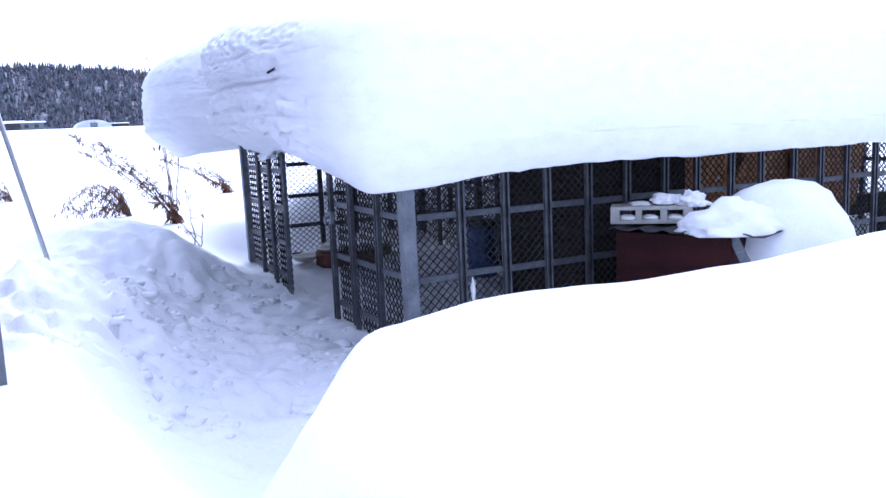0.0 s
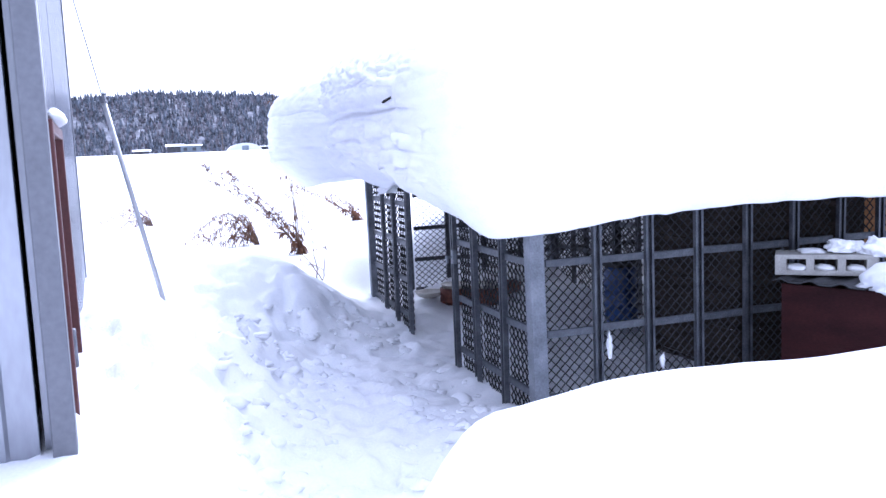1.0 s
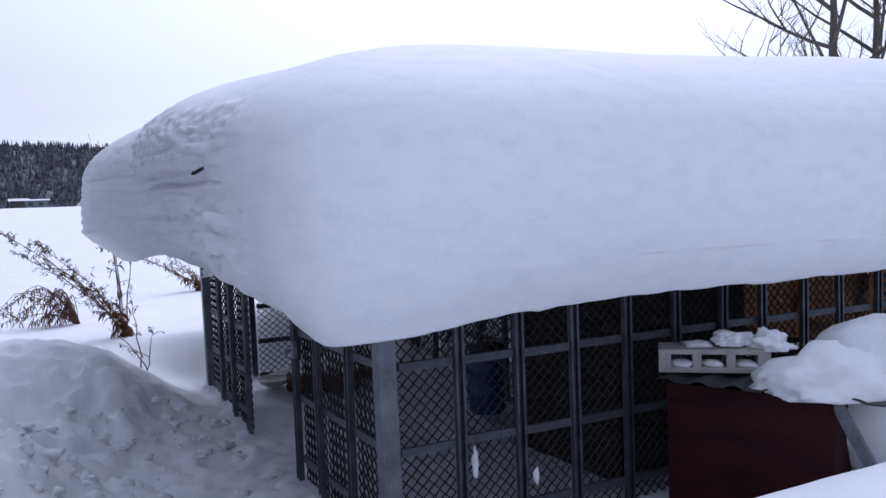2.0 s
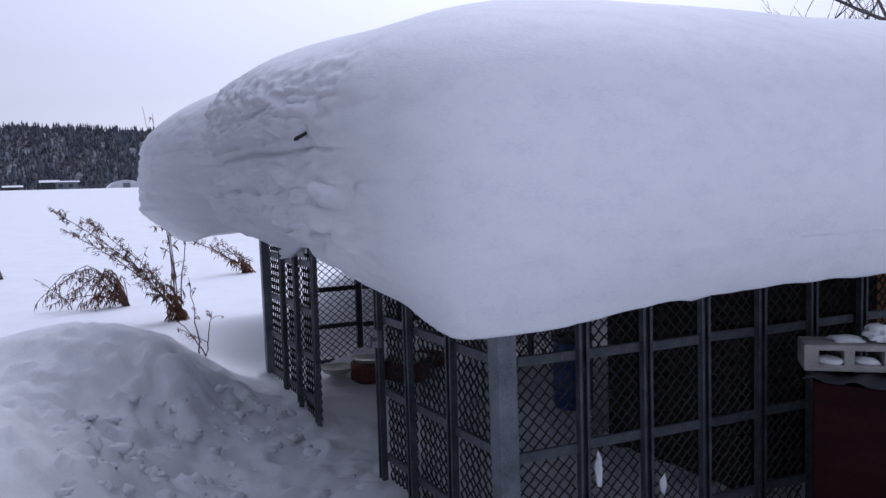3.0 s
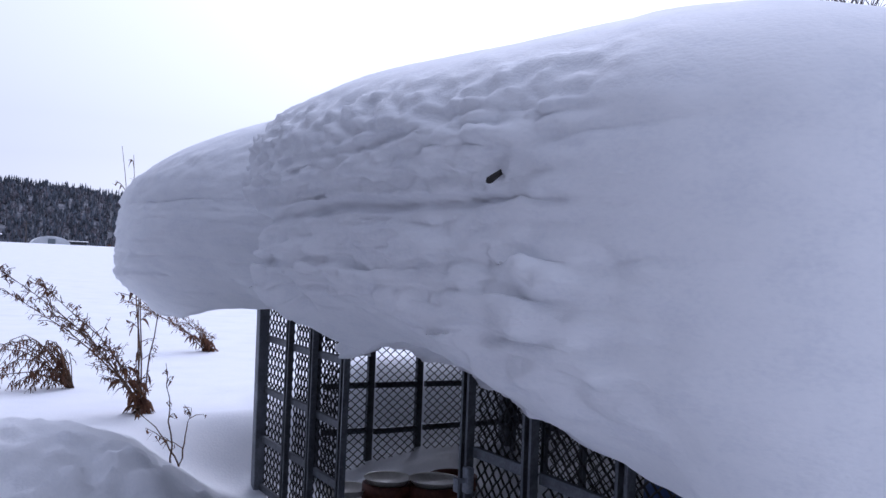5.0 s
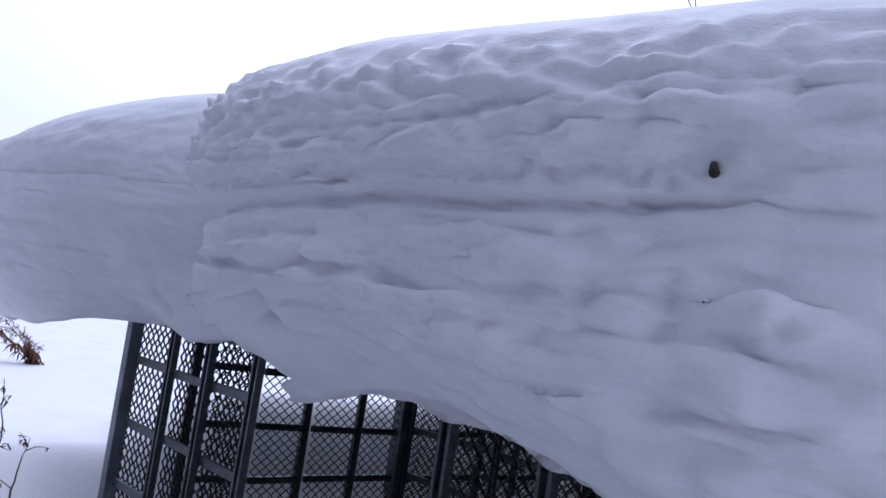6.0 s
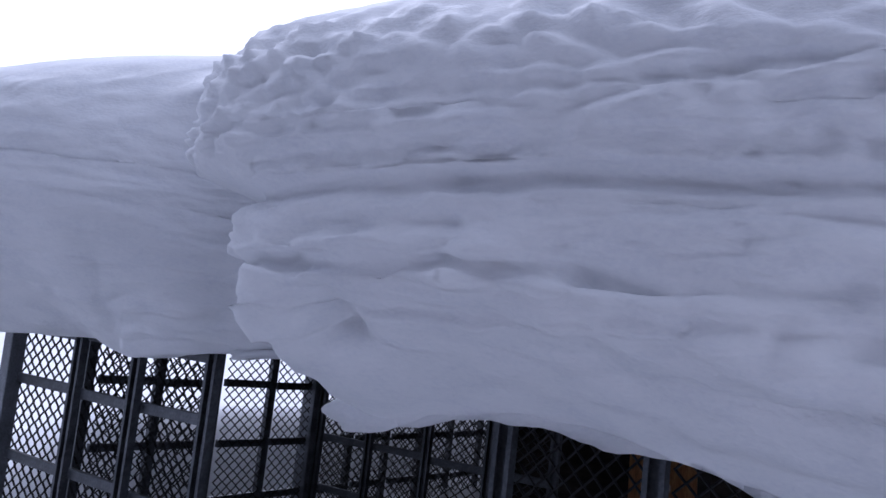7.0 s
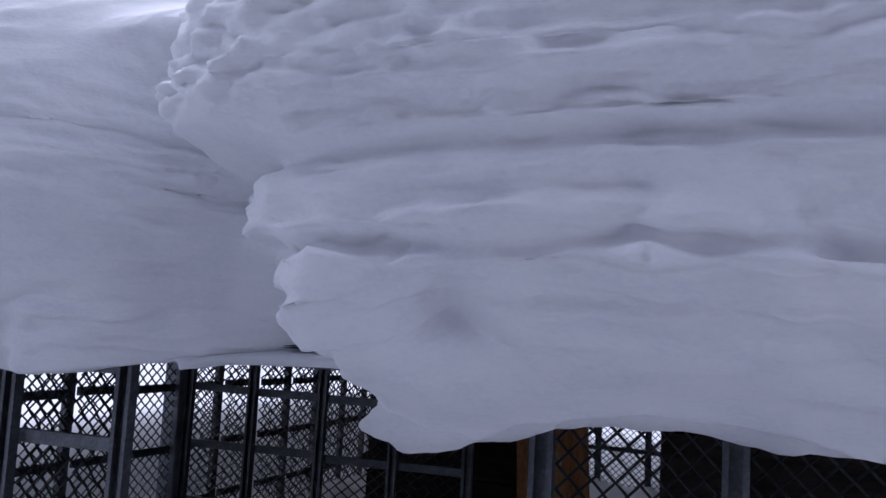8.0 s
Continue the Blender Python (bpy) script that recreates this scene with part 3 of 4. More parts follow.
floor_z = ground_height(0.55, 2.40)
tray = new("feeding_tray")
tray.location = (0.58, 2.40, floor_z - 0.02)
tagged(tray, "red-brown round feeding tray on the kennel snow", "tray")
for i, (dx, dy, r) in enumerate(((-0.10, 0.06, 0.115), (0.09, -0.04, 0.125), (0.26, 0.08, 0.12))):
    link("pot", mesh_from("pot", *lathe([(r * 0.75, 0), (r * 0.98, 0.02), (r, 0.05), (r * 0.93, 0.06), (r, 0.075), (r * 0.99, 0.115), (r * 0.9, 0.12), (r * 0.85, 0.06), (r * 0.3, 0.05)]), CLAY, True), tray, Matrix.Translation((dx, dy, 0)))
for dx, dy, dz, r in ((-0.10, 0.06, 0.10, 0.105), (0.09, -0.04, 0.10, 0.115), (-0.27, 0.14, 0.05, 0.10)):
    b = link("bowl", mesh_from("bowl", *lathe([(r * 0.5, 0.0), (r * 0.8, 0.012), (r, 0.04), (r * 1.04, 0.043), (r * 0.95, 0.036), (r * 0.7, 0.015), (r * 0.1, 0.012)]), BOWL, True), None, Matrix.Translation((0.58 + dx, 2.40 + dy, floor_z - 0.02 + dz)))
    tagged(b, "shallow pale enamel bowl beside the feeding tray", "bowl", "bowls in the kennel")


# ---- brown dog house in front of the mesh, with its block and snow ----
hut = new("brown_dog_house")
HUT = pose(0.945, -0.235, -0.016, 0, 0, -67)
hut.matrix_basis = HUT
tagged(hut, "dark red-brown board dog house half buried in snow", "dog house")
part("front_board", box(0.0, 0.545, 0.0, 0.016, 0.40, 1.132, 0.003), PLY, hut)
part("side_board", box(0.0, 0.016, 0.018, 0.22, 0.4, 1.132, 0.003), PLY, hut)
part("side_board", box(0.529, 0.545, 0.018, 0.22, 0.4, 1.132, 0.003), PLY, hut)
part("back_board", box(0.018, 0.527, 0.204, 0.22, 0.4, 1.132, 0.003), PLY, hut)
hv, hf = [], []
for i in range(97):
    x = -0.02 + 0.72 * i / 96
    for y in (-0.035, 0.31):
        for dz in (0, 0.005):
            hv.append((x, y, 1.143 + 0.010 * max(-0.2, math.sin(i * 2 * math.pi / 16)) + dz))
for i in range(96):
    a, b = i * 4, i * 4 + 4
    hf += [(a, a + 2, b + 2, b), (a + 1, b + 1, b + 3, a + 3), (a, b, b + 1, a + 1), (a + 2, a + 3, b + 3, b + 2)]
link("roof_sheet", mesh_from("hut_roof", hv, hf, FAR_DARK), hut, None, "dark corrugated roof sheet")
part("brace", box(-0.018, 0.018, -0.012, 0.012, -0.24, 0.24, 0.002), STEEL, hut, "grey steel brace", pose(0.655, 0.03, 0.92, 0, -28, 0))

# hollow concrete block, lying on its side
bb = bmesh.new()
add_box(bb, -0.195, 0.195, -0.095, 0.095, 0.078, 0.10, 0.004)
add_box(bb, -0.195, 0.195, -0.095, 0.095, 0.0, 0.024, 0.004)
for xa, xb in ((-0.195, -0.150), (-0.075, -0.043), (0.043, 0.075), (0.150, 0.195)):
    add_box(bb, xa, xb, -0.0945, 0.0945, 0.020, 0.082, 0.004)
block = part("concrete_block", bb, CONCRETE, m=HUT @ pose(0.107, 0.148, 1.163, 0, 0, 26) @ Matrix.Diagonal((0.95, 0.8, 0.82, 1)))
tagged(block, "grey hollow concrete block weighing down the dog house roof", "concrete block")


def lump(name, centre, size, seed, label, amp=0.16, flat=0.35, res=4):
    bm = bmesh.new()
    bmesh.ops.create_icosphere(bm, subdivisions=res, radius=1.0)
    for v in bm.verts:
        d = 1 + amp * fbm(v.co.x * 1.3 + seed, v.co.y * 1.3, v.co.z * 1.3, 4) + 0.3 * amp * fbm(v.co.x * 5 + seed, v.co.y * 5, v.co.z * 5, 3)
        z = v.co.z * d
        v.co = Vector((v.co.x * d * size[0], v.co.y * d * size[1], (z if z > -flat else -flat + (z + flat) * 0.15) * size[2])) + Vector(centre)
    ob = part(name, bm, SNOW, smooth=True)
    return tagged(ob, label, "snow")


def on_hut(x, y, z):
    p = HUT @ Vector((x, y, z))
    return (p.x, p.y, p.z)


lump("snow_drift", on_hut(0.50, 0.14, 1.16), (0.25, 0.19, 0.11), 1.0, "smooth drift of snow lying on the dog house roof", 0.3, 0.1)
lump("snow_mound", (1.62, -0.60, 1.03), (0.31, 0.30, 0.29), 5.0, "tall rounded heap of snow beside the dog house", 0.14, 1.2)
lump("snow_clump", on_hut(0.16, 0.19, 1.264), (0.075, 0.06, 0.032), 9.0, "small clump of snow on the concrete block", 0.5, res=4)
lump("snow_clump", on_hut(0.29, 0.21, 1.258), (0.06, 0.07, 0.045), 13.0, "small clump of snow on the concrete block", 0.5, res=4)
lump("snow_clump", on_hut(0.05, 0.14, 1.248), (0.05, 0.05, 0.014), 17.0, "thin clump of snow on the concrete block", 0.4, res=3)
for k, dx in enumerate((-0.11, 0.0, 0.112)):
    lump("snow_clump", on_hut(0.120 + 0.86 * dx, 0.115 + 0.42 * dx, 1.188), (0.030, 0.05, 0.016), 20.0 + k, "blown snow inside a hole of the block", 0.2, res=3)
lump("snow_clump", (0.287, -0.03, 0.89), (0.011, 0.012, 0.05), 31.0, "snow stuck to a kennel post", 0.5, 1.0, 3)
lump("snow_clump", (0.53, -0.028, 0.80), (0.010, 0.012, 0.03), 33.0, "snow stuck to a kennel post", 0.5, 1.0, 3)

# clods thrown up along the trench
cv2, cf2 = [], []
rng = random.Random(4)
ico = bmesh.new()
bmesh.ops.create_icosphere(ico, subdivisions=2, radius=1.0)
iv, jf = [v.co.copy() for v in ico.verts], [[v.index for v in q.verts] for q in ico.faces]
ico.free()
count = 0
while count < 420:
    x, y = rng.uniform(-1.2, 0.0), rng.uniform(-0.6, 2.7)
    d = to_line(x, y, TRENCH)
    if not 0.12 < d < 0.85 or x > -0.08:
        continue
    r = rng.choice((0.008, 0.011, 0.015, 0.02, 0.034)) * rng.uniform(0.7, 1.2)
    base, z, sd = len(cv2), ground_height(x, y) - 0.25 * r, rng.uniform(0, 50)
    sx, sy, sz = r * rng.uniform(0.8, 1.6), r * rng.uniform(0.8, 1.5), r * rng.uniform(0.5, 0.9)
    for p in iv:
        q = 1 + 0.6 * fbm(p.x * 1.6 + sd, p.y * 1.4, p.z * 1.4, 3)
        cv2.append((x + p.x * q * sx, y + p.y * q * sy, z + p.z * q * sz))
    cf2 += [[base + k for k in q] for q in jf]
    count += 1
clods = link("snow_clods", mesh_from("snow_clods", cv2, cf2, SNOW, True))
tagged(clods, "small clods of shovelled snow scattered on the trench slope", "snow clods", kind="stuff")

# ---- steel shed beside the trench ----
shed = new("steel_shed")
NEAR, FARC = Vector((-1.635, -0.70)), Vector((-1.93, 3.0))
run = (FARC - NEAR)
ang = math.degrees(math.atan2(run.y, run.x))
shed.matrix_basis = pose(NEAR.x, NEAR.y, 0, 0, 0, ang)
tagged(shed, "grey ribbed steel shed with a dark brown door", "shed")
L = run.length


def ribbed(length, z0, z1, pitch, deep, dx0=0.0):
    v, f = [], []
    pts, x = [], 0.0
    while x < length:
        pts += [(x, 0), (x + pitch * 0.62, 0), (x + pitch * 0.70, -deep), (x + pitch * 0.92, -deep)]
        x += pitch
    pts = [(min(px, length), py) for px, py in pts] + [(length, 0)]
    n = len(pts)
    for px, py in pts:
        v += [(px + dx0, py, z0), (px + dx0, py, z1), (px + dx0, 0.05, z0), (px + dx0, 0.05, z1)]
    for i in range(n - 1):
        a, b = i * 4, i * 4 + 4
        f += [(a, b, b + 1, a + 1), (a + 2, a + 3, b + 3, b + 2), (a + 1, b + 1, b + 3, a + 3), (a, a + 2, b + 2, b)]
    f += [(0, 1, 3, 2), ((n - 1) * 4, (n - 1) * 4 + 2, (n - 1) * 4 + 3, (n - 1) * 4 + 1)]
    return v, f


link("wall", mesh_from("shed_wall", *ribbed(0.30, 0.2, 2.8, 0.11, 0.012, 0.05), SHED), shed)
link("wall", mesh_from("shed_wall", *ribbed(L - 1.17, 0.2, 2.8, 0.11, 0.012, 1.17), SHED), shed)
link("wall", mesh_from("shed_wall", *ribbed(0.80, 1.83, 2.8, 0.11, 0.012, 0.36), SHED), shed)
link("end_wall", mesh_from("shed_end", *ribbed(2.6, 0.2, 2.8, 0.11, 0.012), SHED), shed, pose(0.02, 2.66, 0, 0, 0, -90))
part("far_wall", box(L - 0.05, L, 0.06, 2.6, 0.2, 2.8), SHED, shed)
part("back_wall", box(0.0, L, 2.62, 2.66, 0.2, 2.8), SHED, shed)
part("corner_trim", box(-0.03, 0.05, -0.028, 0.03, 0.2, 2.8, 0.004), SHED_TRIM, shed)
part("corner_trim", box(L - 0.02, L + 0.03, -0.02, 0.04, 0.2, 2.8, 0.004), SHED_TRIM, shed)
part("roof", box(-0.25, L + 0.25, -0.25, 2.9, 2.8, 2.88, 0.01), SHED_TRIM, shed)
sdoor = part("door", box(0.40, 1.12, 0.012, 0.045, 0.3, 1.79, 0.004), DOOR_BROWN, shed, "dark brown steel door")
part("door_handle", box(0.47, 0.50, -0.032, 0.012, 1.08, 1.20, 0.006), STEEL, sdoor)
part("door_frame", box(0.362, 0.40, -0.026, 0.05, 0.3, 1.83, 0.004), DOOR_BROWN, shed)
part("door_frame", box(1.12, 1.168, -0.026, 0.05, 0.3, 1.83, 0.004), DOOR_BROWN, shed)
part("door_frame", box(0.40, 1.12, -0.026, 0.05, 1.792, 1.828, 0.004), DOOR_BROWN, shed)
c = shed.matrix_basis @ Vector((0.74, -0.025, 1.85))
hl = lump("snow_ledge", (0, 0, 0), (0.38, 0.028, 0.022), 40.0, "strip of snow lying on the shed door frame", 0.2, 0.9, 3)
hl.matrix_basis = pose(c.x, c.y, c.z, 0, 0, ang)

# ---- guy wire with its tube cover ----
guy = new("guy_wire")
tagged(guy, "steel guy wire with a pale plastic cover, anchored in the snow", "guy wire")
gp = Vector((-1.41, 1.40, 1.0))
gd = Vector((-0.153, 0.0, 0.76))
link("cover", mesh_from("guy_cover", *tube([gp - gd * 0.25, gp + gd * 0.7, gp + gd * 1.31], [0.012, 0.012, 0.012], 10), POLE_STEEL, True), guy)
link("wire", mesh_from("guy_strand", *tube([gp + gd * 1.30, gp + gd * 3.0, gp + gd * 6.5], 0.0028, 6), SHED_TRIM, True), guy)
link("clamp", mesh_from("guy_clamp", *tube([gp + gd * 1.30, gp + gd * 1.345], [0.017, 0.014], 8), SHED_TRIM), guy, None, "dark wire clamp")


# ---- dry weeds ----
def strip(v, f, pts, width, twist):
    """A curled dry leaf: a folded strip along points."""
    base = len(v)
    n = len(pts)
    for i, p in enumerate(pts):
        w = width * math.sin(math.pi * (0.12 + 0.86 * i / (n - 1)))
        a = Vector((math.cos(twist + i * 0.5), math.sin(twist + i * 0.5), 0.3)) * w
        v += [p - a, p + Vector((0, 0, 0.3 * w)), p + a]
    for i in range(n - 1):
        q = base + i * 3
        f += [(q, q + 1, q + 4, q + 3), (q + 1, q + 2, q + 5, q + 4)]


def weed(name, x, y, stems, label, seed, seeds_at=0.45):
    """stems: (lean x, lean y, height, twig count, leaf count)."""
    rg = random.Random(seed)
    ob = new(name)
    ob.location = (x, y, ground_height(x, y) - 0.03)
    tagged(ob, label, "weed")
    for lx, ly, h, twigs, leaves in stems:
        v, f, lv, lf = [], [], [], []
        off = Vector((rg.uniform(-0.03, 0.03), rg.uniform(-0.03, 0.03), 0))
        n = 9
        pts = [off + Vector((lx * (i / n) ** 1.5 + rg.uniform(-0.008, 0.008), ly * (i / n) ** 1.5 + rg.uniform(-0.008, 0.008), h * (i / n) ** 0.93)) for i in range(n + 1)]
        tube(pts, [0.0048 * (1 - 0.75 * i / n) for i in range(n + 1)], 5, v, f)
        for k in range(twigs):
            t = rg.uniform(0.22, 0.98)
            a = pts[int(t * n)].lerp(pts[min(n, int(t * n) + 1)], t * n - int(t * n))
            az, ln = rg.uniform(0, 6.28), rg.uniform(0.05, 0.17) * (1.15 - t * 0.6)
            e = a + Vector((math.cos(az) * ln * 0.7 + lx * 0.25 * ln / max(h, 0.2), math.sin(az) * ln * 0.7, ln * rg.uniform(0.1, 0.8)))
            tube([a, a.lerp(e, 0.5) + Vector((0, 0, 0.008)), e], [0.0022, 0.0018, 0.001], 4, v, f)
            for j in range(rg.randint(2, 5)):
                c = a.lerp(e, rg.uniform(0.35, 1.0))
                strip(lv, lf, [c + Vector((rg.uniform(-1, 1), rg.uniform(-1, 1), rg.uniform(-1.4, 0.2))) * 0.014 * i for i in range(3)], rg.uniform(0.003, 0.006), rg.uniform(0, 6))
        for k in range(leaves):
            t = rg.uniform(0.02, seeds_at)
            a = pts[int(t * n)]
            az = rg.uniform(0, 6.28)
            d, dl = Vector((math.cos(az), math.sin(az), 0)), rg.uniform(0.04, 0.10)
            strip(lv, lf, [a + d * (dl * s * 0.9) + Vector((0, 0, 0.05 * s - 0.11 * s * s)) for s in (0, 0.3, 0.6, 0.85, 1.0)], rg.uniform(0.006, 0.012), az)
        st = link("stem", mesh_from("stem", v, f, STALK), ob)
        if lf:
            link("leaves", mesh_from("leaves", lv, lf, LEAF), st, None, "curled dry brown leaves")
    return ob


weed("mugwort", -0.44, 3.40, [(-0.70, 0.1, 0.76, 46, 6), (-0.56, 0.12, 0.70, 42, 8), (-0.64, 0.25, 0.62, 42, 6), (-0.42, 0.0, 0.52, 30, 16), (-0.20, 0.0, 0.36, 18, 30), (-0.06, -0.03, 0.30, 12, 34)], "dead brown mugwort stems leaning over the snow", 3)
weed("tall_weed", -0.43, 3.42, [(-0.14, 0.0, 1.36, 12, 4), (-0.09, 0.02, 1.32, 12, 4), (-0.05, 0.0, 1.05, 10, 4), (0.10, 0.0, 0.86, 8, 2)], "tall thin dry weed stems with seed heads", 8, 0.9)
weed("bent_weed", 0.55, 6.0, [(-0.68, 0.0, 0.44, 30, 8), (-0.55, 0.1, 0.40, 30, 14), (-0.34, 0.0, 0.36, 24, 22), (-0.18, 0.0, 0.30, 18, 34), (-0.08, 0.0, 0.24, 12, 34)], "brown weed stems bent low over the snow field", 9)


def fern(name, x, y, width, height, count, lean, label, seed):
    """A collapsed clump: arching stalks hung with dry leaflets."""
    rg = random.Random(seed)
    ob = new(name)
    ob.location = (x, y, ground_height(x, y) - 0.02)
    tagged(ob, label, "weed")
    v, f, lv, lf = [], [], [], []
    for k in range(count):
        az = rg.uniform(1.9, 4.4) if rg.random() < 0.8 else rg.uniform(0, 6.28)
        rr, hh, pk = width * rg.uniform(0.3, 1.2), height * rg.uniform(0.25, 1.1), rg.uniform(0.35, 0.75)
        tip = Vector((math.cos(az) * rr * 0.55 + lean * rg.uniform(0.1, 1.2), math.sin(az) * rr * 0.6, 0))
        drop = rg.uniform(0.5, 1.0)
        pts = [tip * s + Vector((rg.uniform(-0.01, 0.01), rg.uniform(-0.01, 0.01), hh * ((s / pk) * (2 - s / pk) if s < pk else 1 - drop * ((s - pk) / (1 - pk)) ** 1.6))) for s in (0, 0.15, 0.3, 0.45, 0.6, 0.75, 0.9, 1.0)]
        tube(pts, [0.004 - 0.0004 * i for i in range(8)], 4, v, f)
        for i in range(2, 8):
            for side in (-1, 1, -1, 1):
                a2 = az + 1.2 * side + rg.uniform(-0.7, 0.7)
                ln = 0.06 * rg.uniform(0.3, 1.0) * (1.1 - i * 0.06)
                q = pts[i].lerp(pts[i - 1], rg.random())
                strip(lv, lf, [q + Vector((math.cos(a2) * ln * s, math.sin(a2) * ln * s, -rg.uniform(0.02, 0.05) * s * s - 0.01 * s)) for s in (0, 0.35, 0.7, 1.0)], rg.uniform(0.0025, 0.0055), a2 + 1.2)
    st = link("frond", mesh_from("frond", v, f, STALK), ob)
    link("leaves", mesh_from("fern_leaves", lv, lf, LEAF), st, None, "curled brown leaves")
    return ob


fern("fern_clump", -0.66, 4.30, 0.22, 0.30, 26, -0.46, "collapsed clump of curled brown fern leaves", 11)
fern("fern_clump", -1.56, 6.9, 0.26, 0.26, 14, -0.45, "low brown fern clump in the field", 13)
weed("thin_weed", -0.40, 2.76, [(-0.05, 0.0, 0.48, 5, 0), (0.05, 0.02, 0.28, 4, 0), (-0.20, 0.02, 0.30, 3, 0)], "thin dry weed beside the trench", 21)
weed("grass_stem", -1.05, 4.4, [(-0.2, 0.1, 0.22, 5, 0), (0.1, 0.1, 0.2, 4, 0)], "thin bent dry grass stems in the snow", 22)


# ---- bare trees behind the kennel ----
def bare_tree(x, y, height, seed, label):
    rg = random.Random(seed)
    ob = new("bare_tree")
    ob.location = (x, y, ground_height(x, y) - 0.15)
    tagged(ob, label, "tree")
    tv, tf, bv, bf = [], [], [], []
    n = 10
    trunk = [Vector((0.06 * fbm(i * 0.5, seed, 0, 2), 0.06 * fbm(seed, i * 0.5, 0, 2), height * 0.8 * i / n)) for i in range(n + 1)]
    tube(trunk, [0.085 * (1 - 0.075 * i) for i in range(n + 1)], 8, tv, tf)

    def grow(a, d, ln, r, depth):
        pts, p, q = [a], a.copy(), d.copy()
        for i in range(5):
            q = (q + Vector((rg.uniform(-0.16, 0.16), rg.uniform(-0.16, 0.16), rg.uniform(-0.02, 0.12)))).normalized()
            p = p + q * (ln / 5)
            pts.append(p.copy())
        tube(pts, [r * (1 - 0.15 * i) for i in range(6)], 5 if depth < 2 else 4, bv, bf)
        if depth < 3:
            for k in range(rg.randint(3, 5) if depth < 2 else 3):
                i = rg.randint(1, 5)
                s = Vector((rg.uniform(-1, 1), rg.uniform(-1, 1), rg.uniform(-0.1, 0.7))).normalized()
                grow(pts[i], (q * 0.75 + s * 0.8).normalized(), ln * rg.uniform(0.4, 0.62), r * 0.5, depth + 1)

    for k in range(13):
        i = 3 + int(k * 7 / 13)
        az = k * 2.4 + rg.uniform(-0.4, 0.4)
        grow(trunk[i], Vector((math.cos(az), math.sin(az), rg.uniform(0.35, 0.9))).normalized(), height * rg.uniform(0.26, 0.40), 0.030, 0)
    grow(trunk[n], Vector((0, 0, 1)), height * 0.3, 0.028, 0)
    t = link("trunk", mesh_from("trunk", tv, tf, BARK, True), ob)
    link("crown", mesh_from("crown", bv, bf, BARK, True), ob)
    return ob


bare_tree(8.1, 4.7, 5.6, 31, "leafless grey tree with spreading branches behind the kennel")
bare_tree(9.6, 5.2, 5.8, 32, "leafless grey tree with fine upright twigs behind the kennel")

# ---- distance: farm buildings, poles, wooded hill ----
FAR_Z = ground_height(0, 260)


def far_house(x, y, w, d, h, roof, label, dark=False):
    ob = new("farm_house")
    ob.location = (x, y, FAR_Z - 0.3)
    tagged(ob, label, "house")
    part("wall", box(-w / 2, w / 2, -d / 2, d / 2, 0, h), FAR_DARK if dark else HOUSE_WALL, ob)
    e = 0.5
    v = [(-w / 2 - e, -d / 2 - e, h), (w / 2 + e, -d / 2 - e, h), (w / 2 + e, d / 2 + e, h), (-w / 2 - e, d / 2 + e, h), (-w / 2 - e, 0, h + roof), (w / 2 + e, 0, h + roof)]
    link("roof", mesh_from("far_roof", v, [(0, 1, 5, 4), (2, 3, 4, 5), (1, 2, 5), (3, 0, 4), (3, 2, 1, 0)], SNOW), ob, None, "snow-covered roof")
    for k in range(max(1, int(w / 2.4))):
        px = -w / 2 + 1.2 + k * 2.4
        if px < w / 2 - 0.6:
            part("window", box(px - 0.5, px + 0.5, -d / 2 - 0.05, -d / 2 - 0.005, h * 0.35, h * 0.75), FAR_DARK, ob)
    return ob


far_house(4.3, 244, 5.4, 3, 2.1, 0.35, "blue-grey farm house with a snowy roof across the field")
far_house(0.2, 262, 4.4, 3, 2.4, 0.7, "small dark farm house with a snowy roof across the field", True)
far_house(-8.8, 250, 4.0, 3, 1.1, 0.5, "low dark shed with a snowy roof across the field", True)
far_house(26.8, 262, 6.0, 3, 1.4, 0.2, "long low dark shed across the field", True)
far_house(-31.0, 262, 5.0, 3, 1.2, 0.35, "low farm shed with a snowy roof across the field", True)
gh = new("greenhouse")
gh.location = (18.9, 246, FAR_Z - 0.3)
tagged(gh, "white arched greenhouse under snow across the field", "greenhouse")
gvv, gff = [], []
for i in range(13):
    a = math.pi * i / 12
    gvv += [(4.6 * math.cos(a), -6, 2.3 * math.sin(a)), (4.6 * math.cos(a), 6, 2.3 * math.sin(a))]
for i in range(12):
    gff.append((i * 2, i * 2 + 2, i * 2 + 3, i * 2 + 1))
gff += [tuple(range(0, 26, 2)), tuple(range(25, 0, -2))]
link("cover", mesh_from("greenhouse_cover", gvv, gff, GREENHOUSE, True), gh)
part("door", box(-0.9, 0.9, -6.12, -6.01, 0, 1.5), HOUSE_WALL, gh)
for x, y, h in ((13.0, 243, 6.0), (-28.0, 300, 6.5), (-60.0, 330, 7.0)):
    p = new("utility_pole")
    p.location = (x, y, FAR_Z - 0.4)
    tagged(p, "thin dark utility pole across the snow field", "utility pole", "poles across the field")
    link("pole", mesh_from("pole", *tube([(0, 0, 0), (0, 0, h)], [0.16, 0.11], 6), BARK), p)
    part("crossarm", box(-0.7, 0.7, -0.06, 0.06, h - 0.8, h - 0.65), BARK, p)


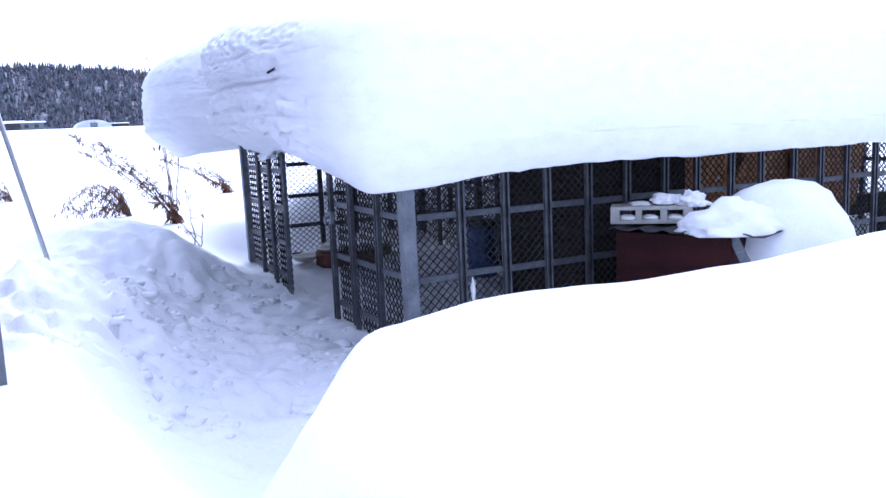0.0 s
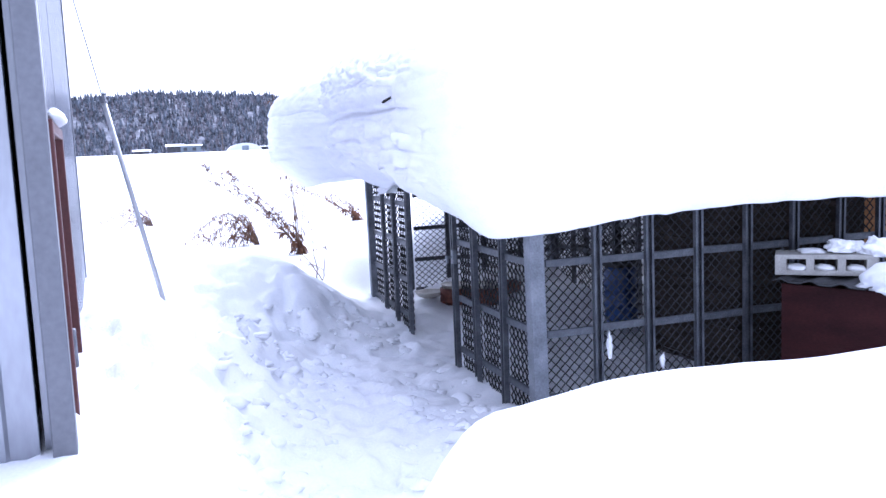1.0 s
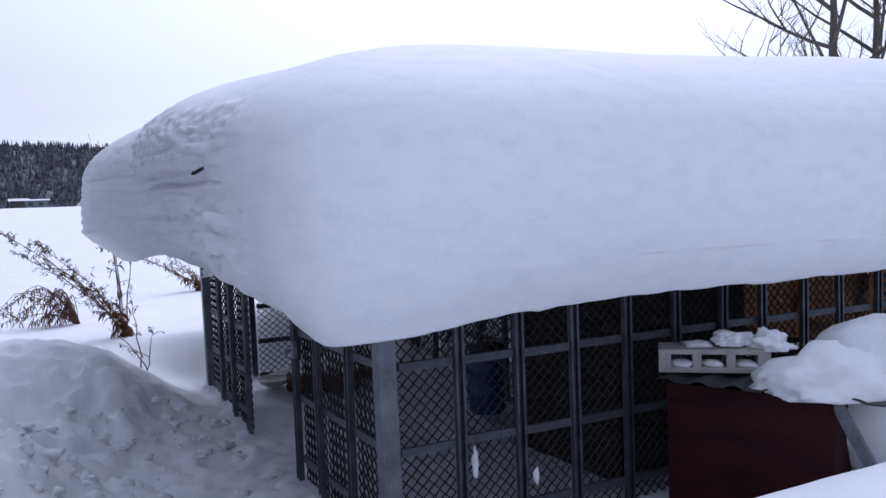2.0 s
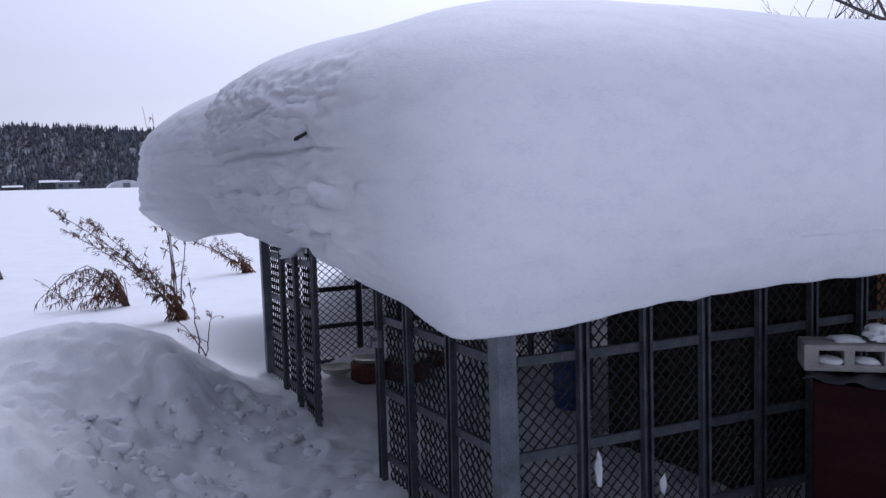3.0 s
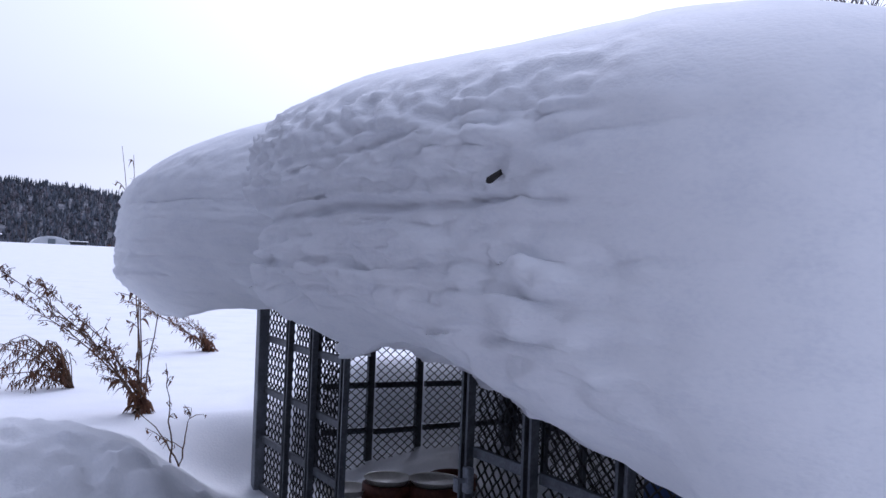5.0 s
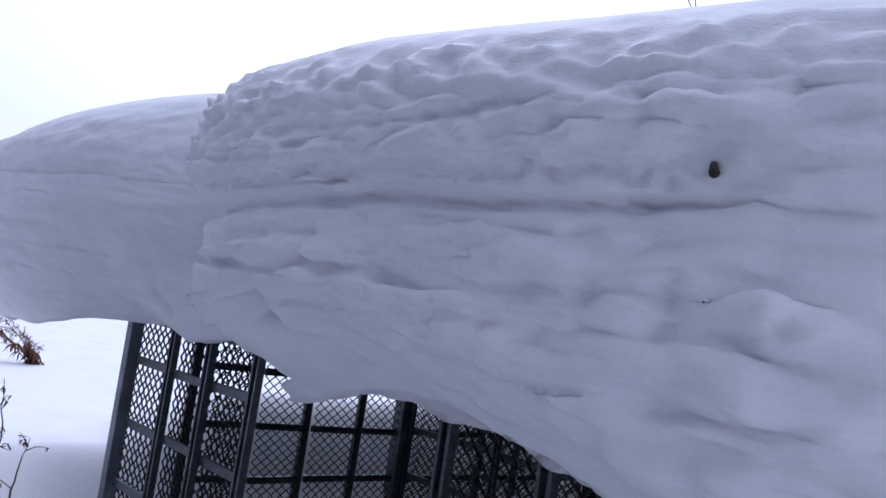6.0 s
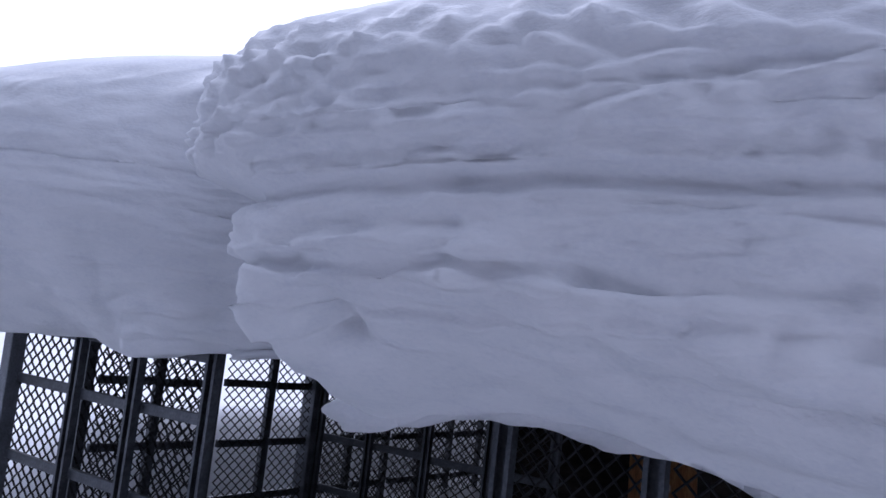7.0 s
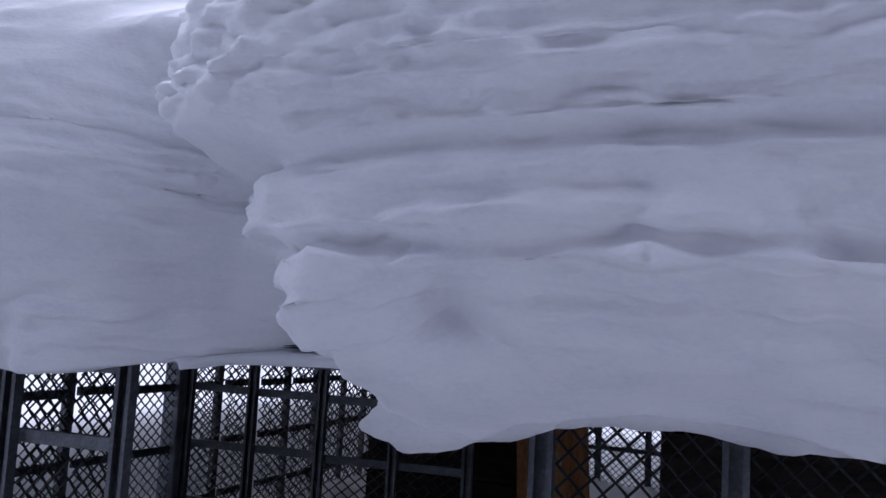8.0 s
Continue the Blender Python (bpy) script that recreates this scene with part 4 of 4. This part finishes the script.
def hill_z(x, y):
    t = min(1.0, max(0.0, (y - 820.0) / 230.0))
    crest = 75 + 4 * fbm(x * 0.006, 2.0, 0, 3) - 4 * smooth01(-20, -120, x) - 12 * smooth01(40, 260, x) + 1.5 * fbm(x * 0.04, 5.0, 0, 2)
    return FAR_Z - 2 + crest * smooth01(0, 1, t) + 2.5 * fbm(x * 0.02, y * 0.02, 4.0, 3) * t


hx, hy = [-520 + 13 * i for i in range(81)], [815 + 12 * i for i in range(32)]
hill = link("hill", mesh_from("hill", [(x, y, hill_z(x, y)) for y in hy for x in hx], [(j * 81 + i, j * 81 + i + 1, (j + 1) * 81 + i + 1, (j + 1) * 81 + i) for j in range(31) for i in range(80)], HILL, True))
tagged(hill, "snowy slope of the wooded hill beyond the field", "hill", kind="structure")


def forest(name, mat, count, seed, shape, label, area):
    rg = random.Random(seed)
    v, f = [], []
    for k in range(count):
        x, y = rg.uniform(area[0], area[1]), area[2] + (area[3] - area[2]) * rg.random()
        z, h = hill_z(x, y) - 0.3, rg.uniform(*shape[0])
        w = h * rg.uniform(*shape[1])
        if shape[2] == "cone":
            tiers = ((0.12, 0.5, 1.0), (0.38, 0.78, 0.72), (0.62, 1.0, 0.45))
        else:
            tiers = ((0.2, 0.6, 0.8), (0.35, 0.85, 0.9), (0.55, 1.0, 0.55))
        for lo, hi, ww in tiers:
            b, s = len(v), 5
            jx, jy = rg.uniform(-0.12, 0.12) * w, rg.uniform(-0.12, 0.12) * w
            for q in range(s):
                a = 2 * math.pi * q / s + rg.uniform(-0.3, 0.3)
                v.append((x + jx + w * ww * math.cos(a) * rg.uniform(0.7, 1.15), y + jy + w * ww * math.sin(a), z + h * lo * rg.uniform(0.8, 1.15)))
            v.append((x + jx * 2, y + jy, z + h * hi))
            f += [(b + q, b + (q + 1) % s, b + s) for q in range(s)]
    ob = link(name, mesh_from(name, v, f, mat))
    return tagged(ob, label, "forest", kind="stuff")


forest("conifer_forest", HAZY_PINE, 5200, 51, ((5.0, 12.5), (0.15, 0.24), "cone"), "dark conifers covering the far hill", (-330, 330, 822, 1052))
forest("bare_forest", HAZY_BROADLEAF, 5200, 52, ((3.5, 8.0), (0.22, 0.36), "round"), "grey leafless trees between conifers on the far hill", (-330, 330, 820, 1050))
forest("brown_thicket", LEAF, 260, 53, ((4.0, 9.0), (0.18, 0.3), "round"), "brown leafless thicket at the foot of the hill", (112, 175, 818, 850))
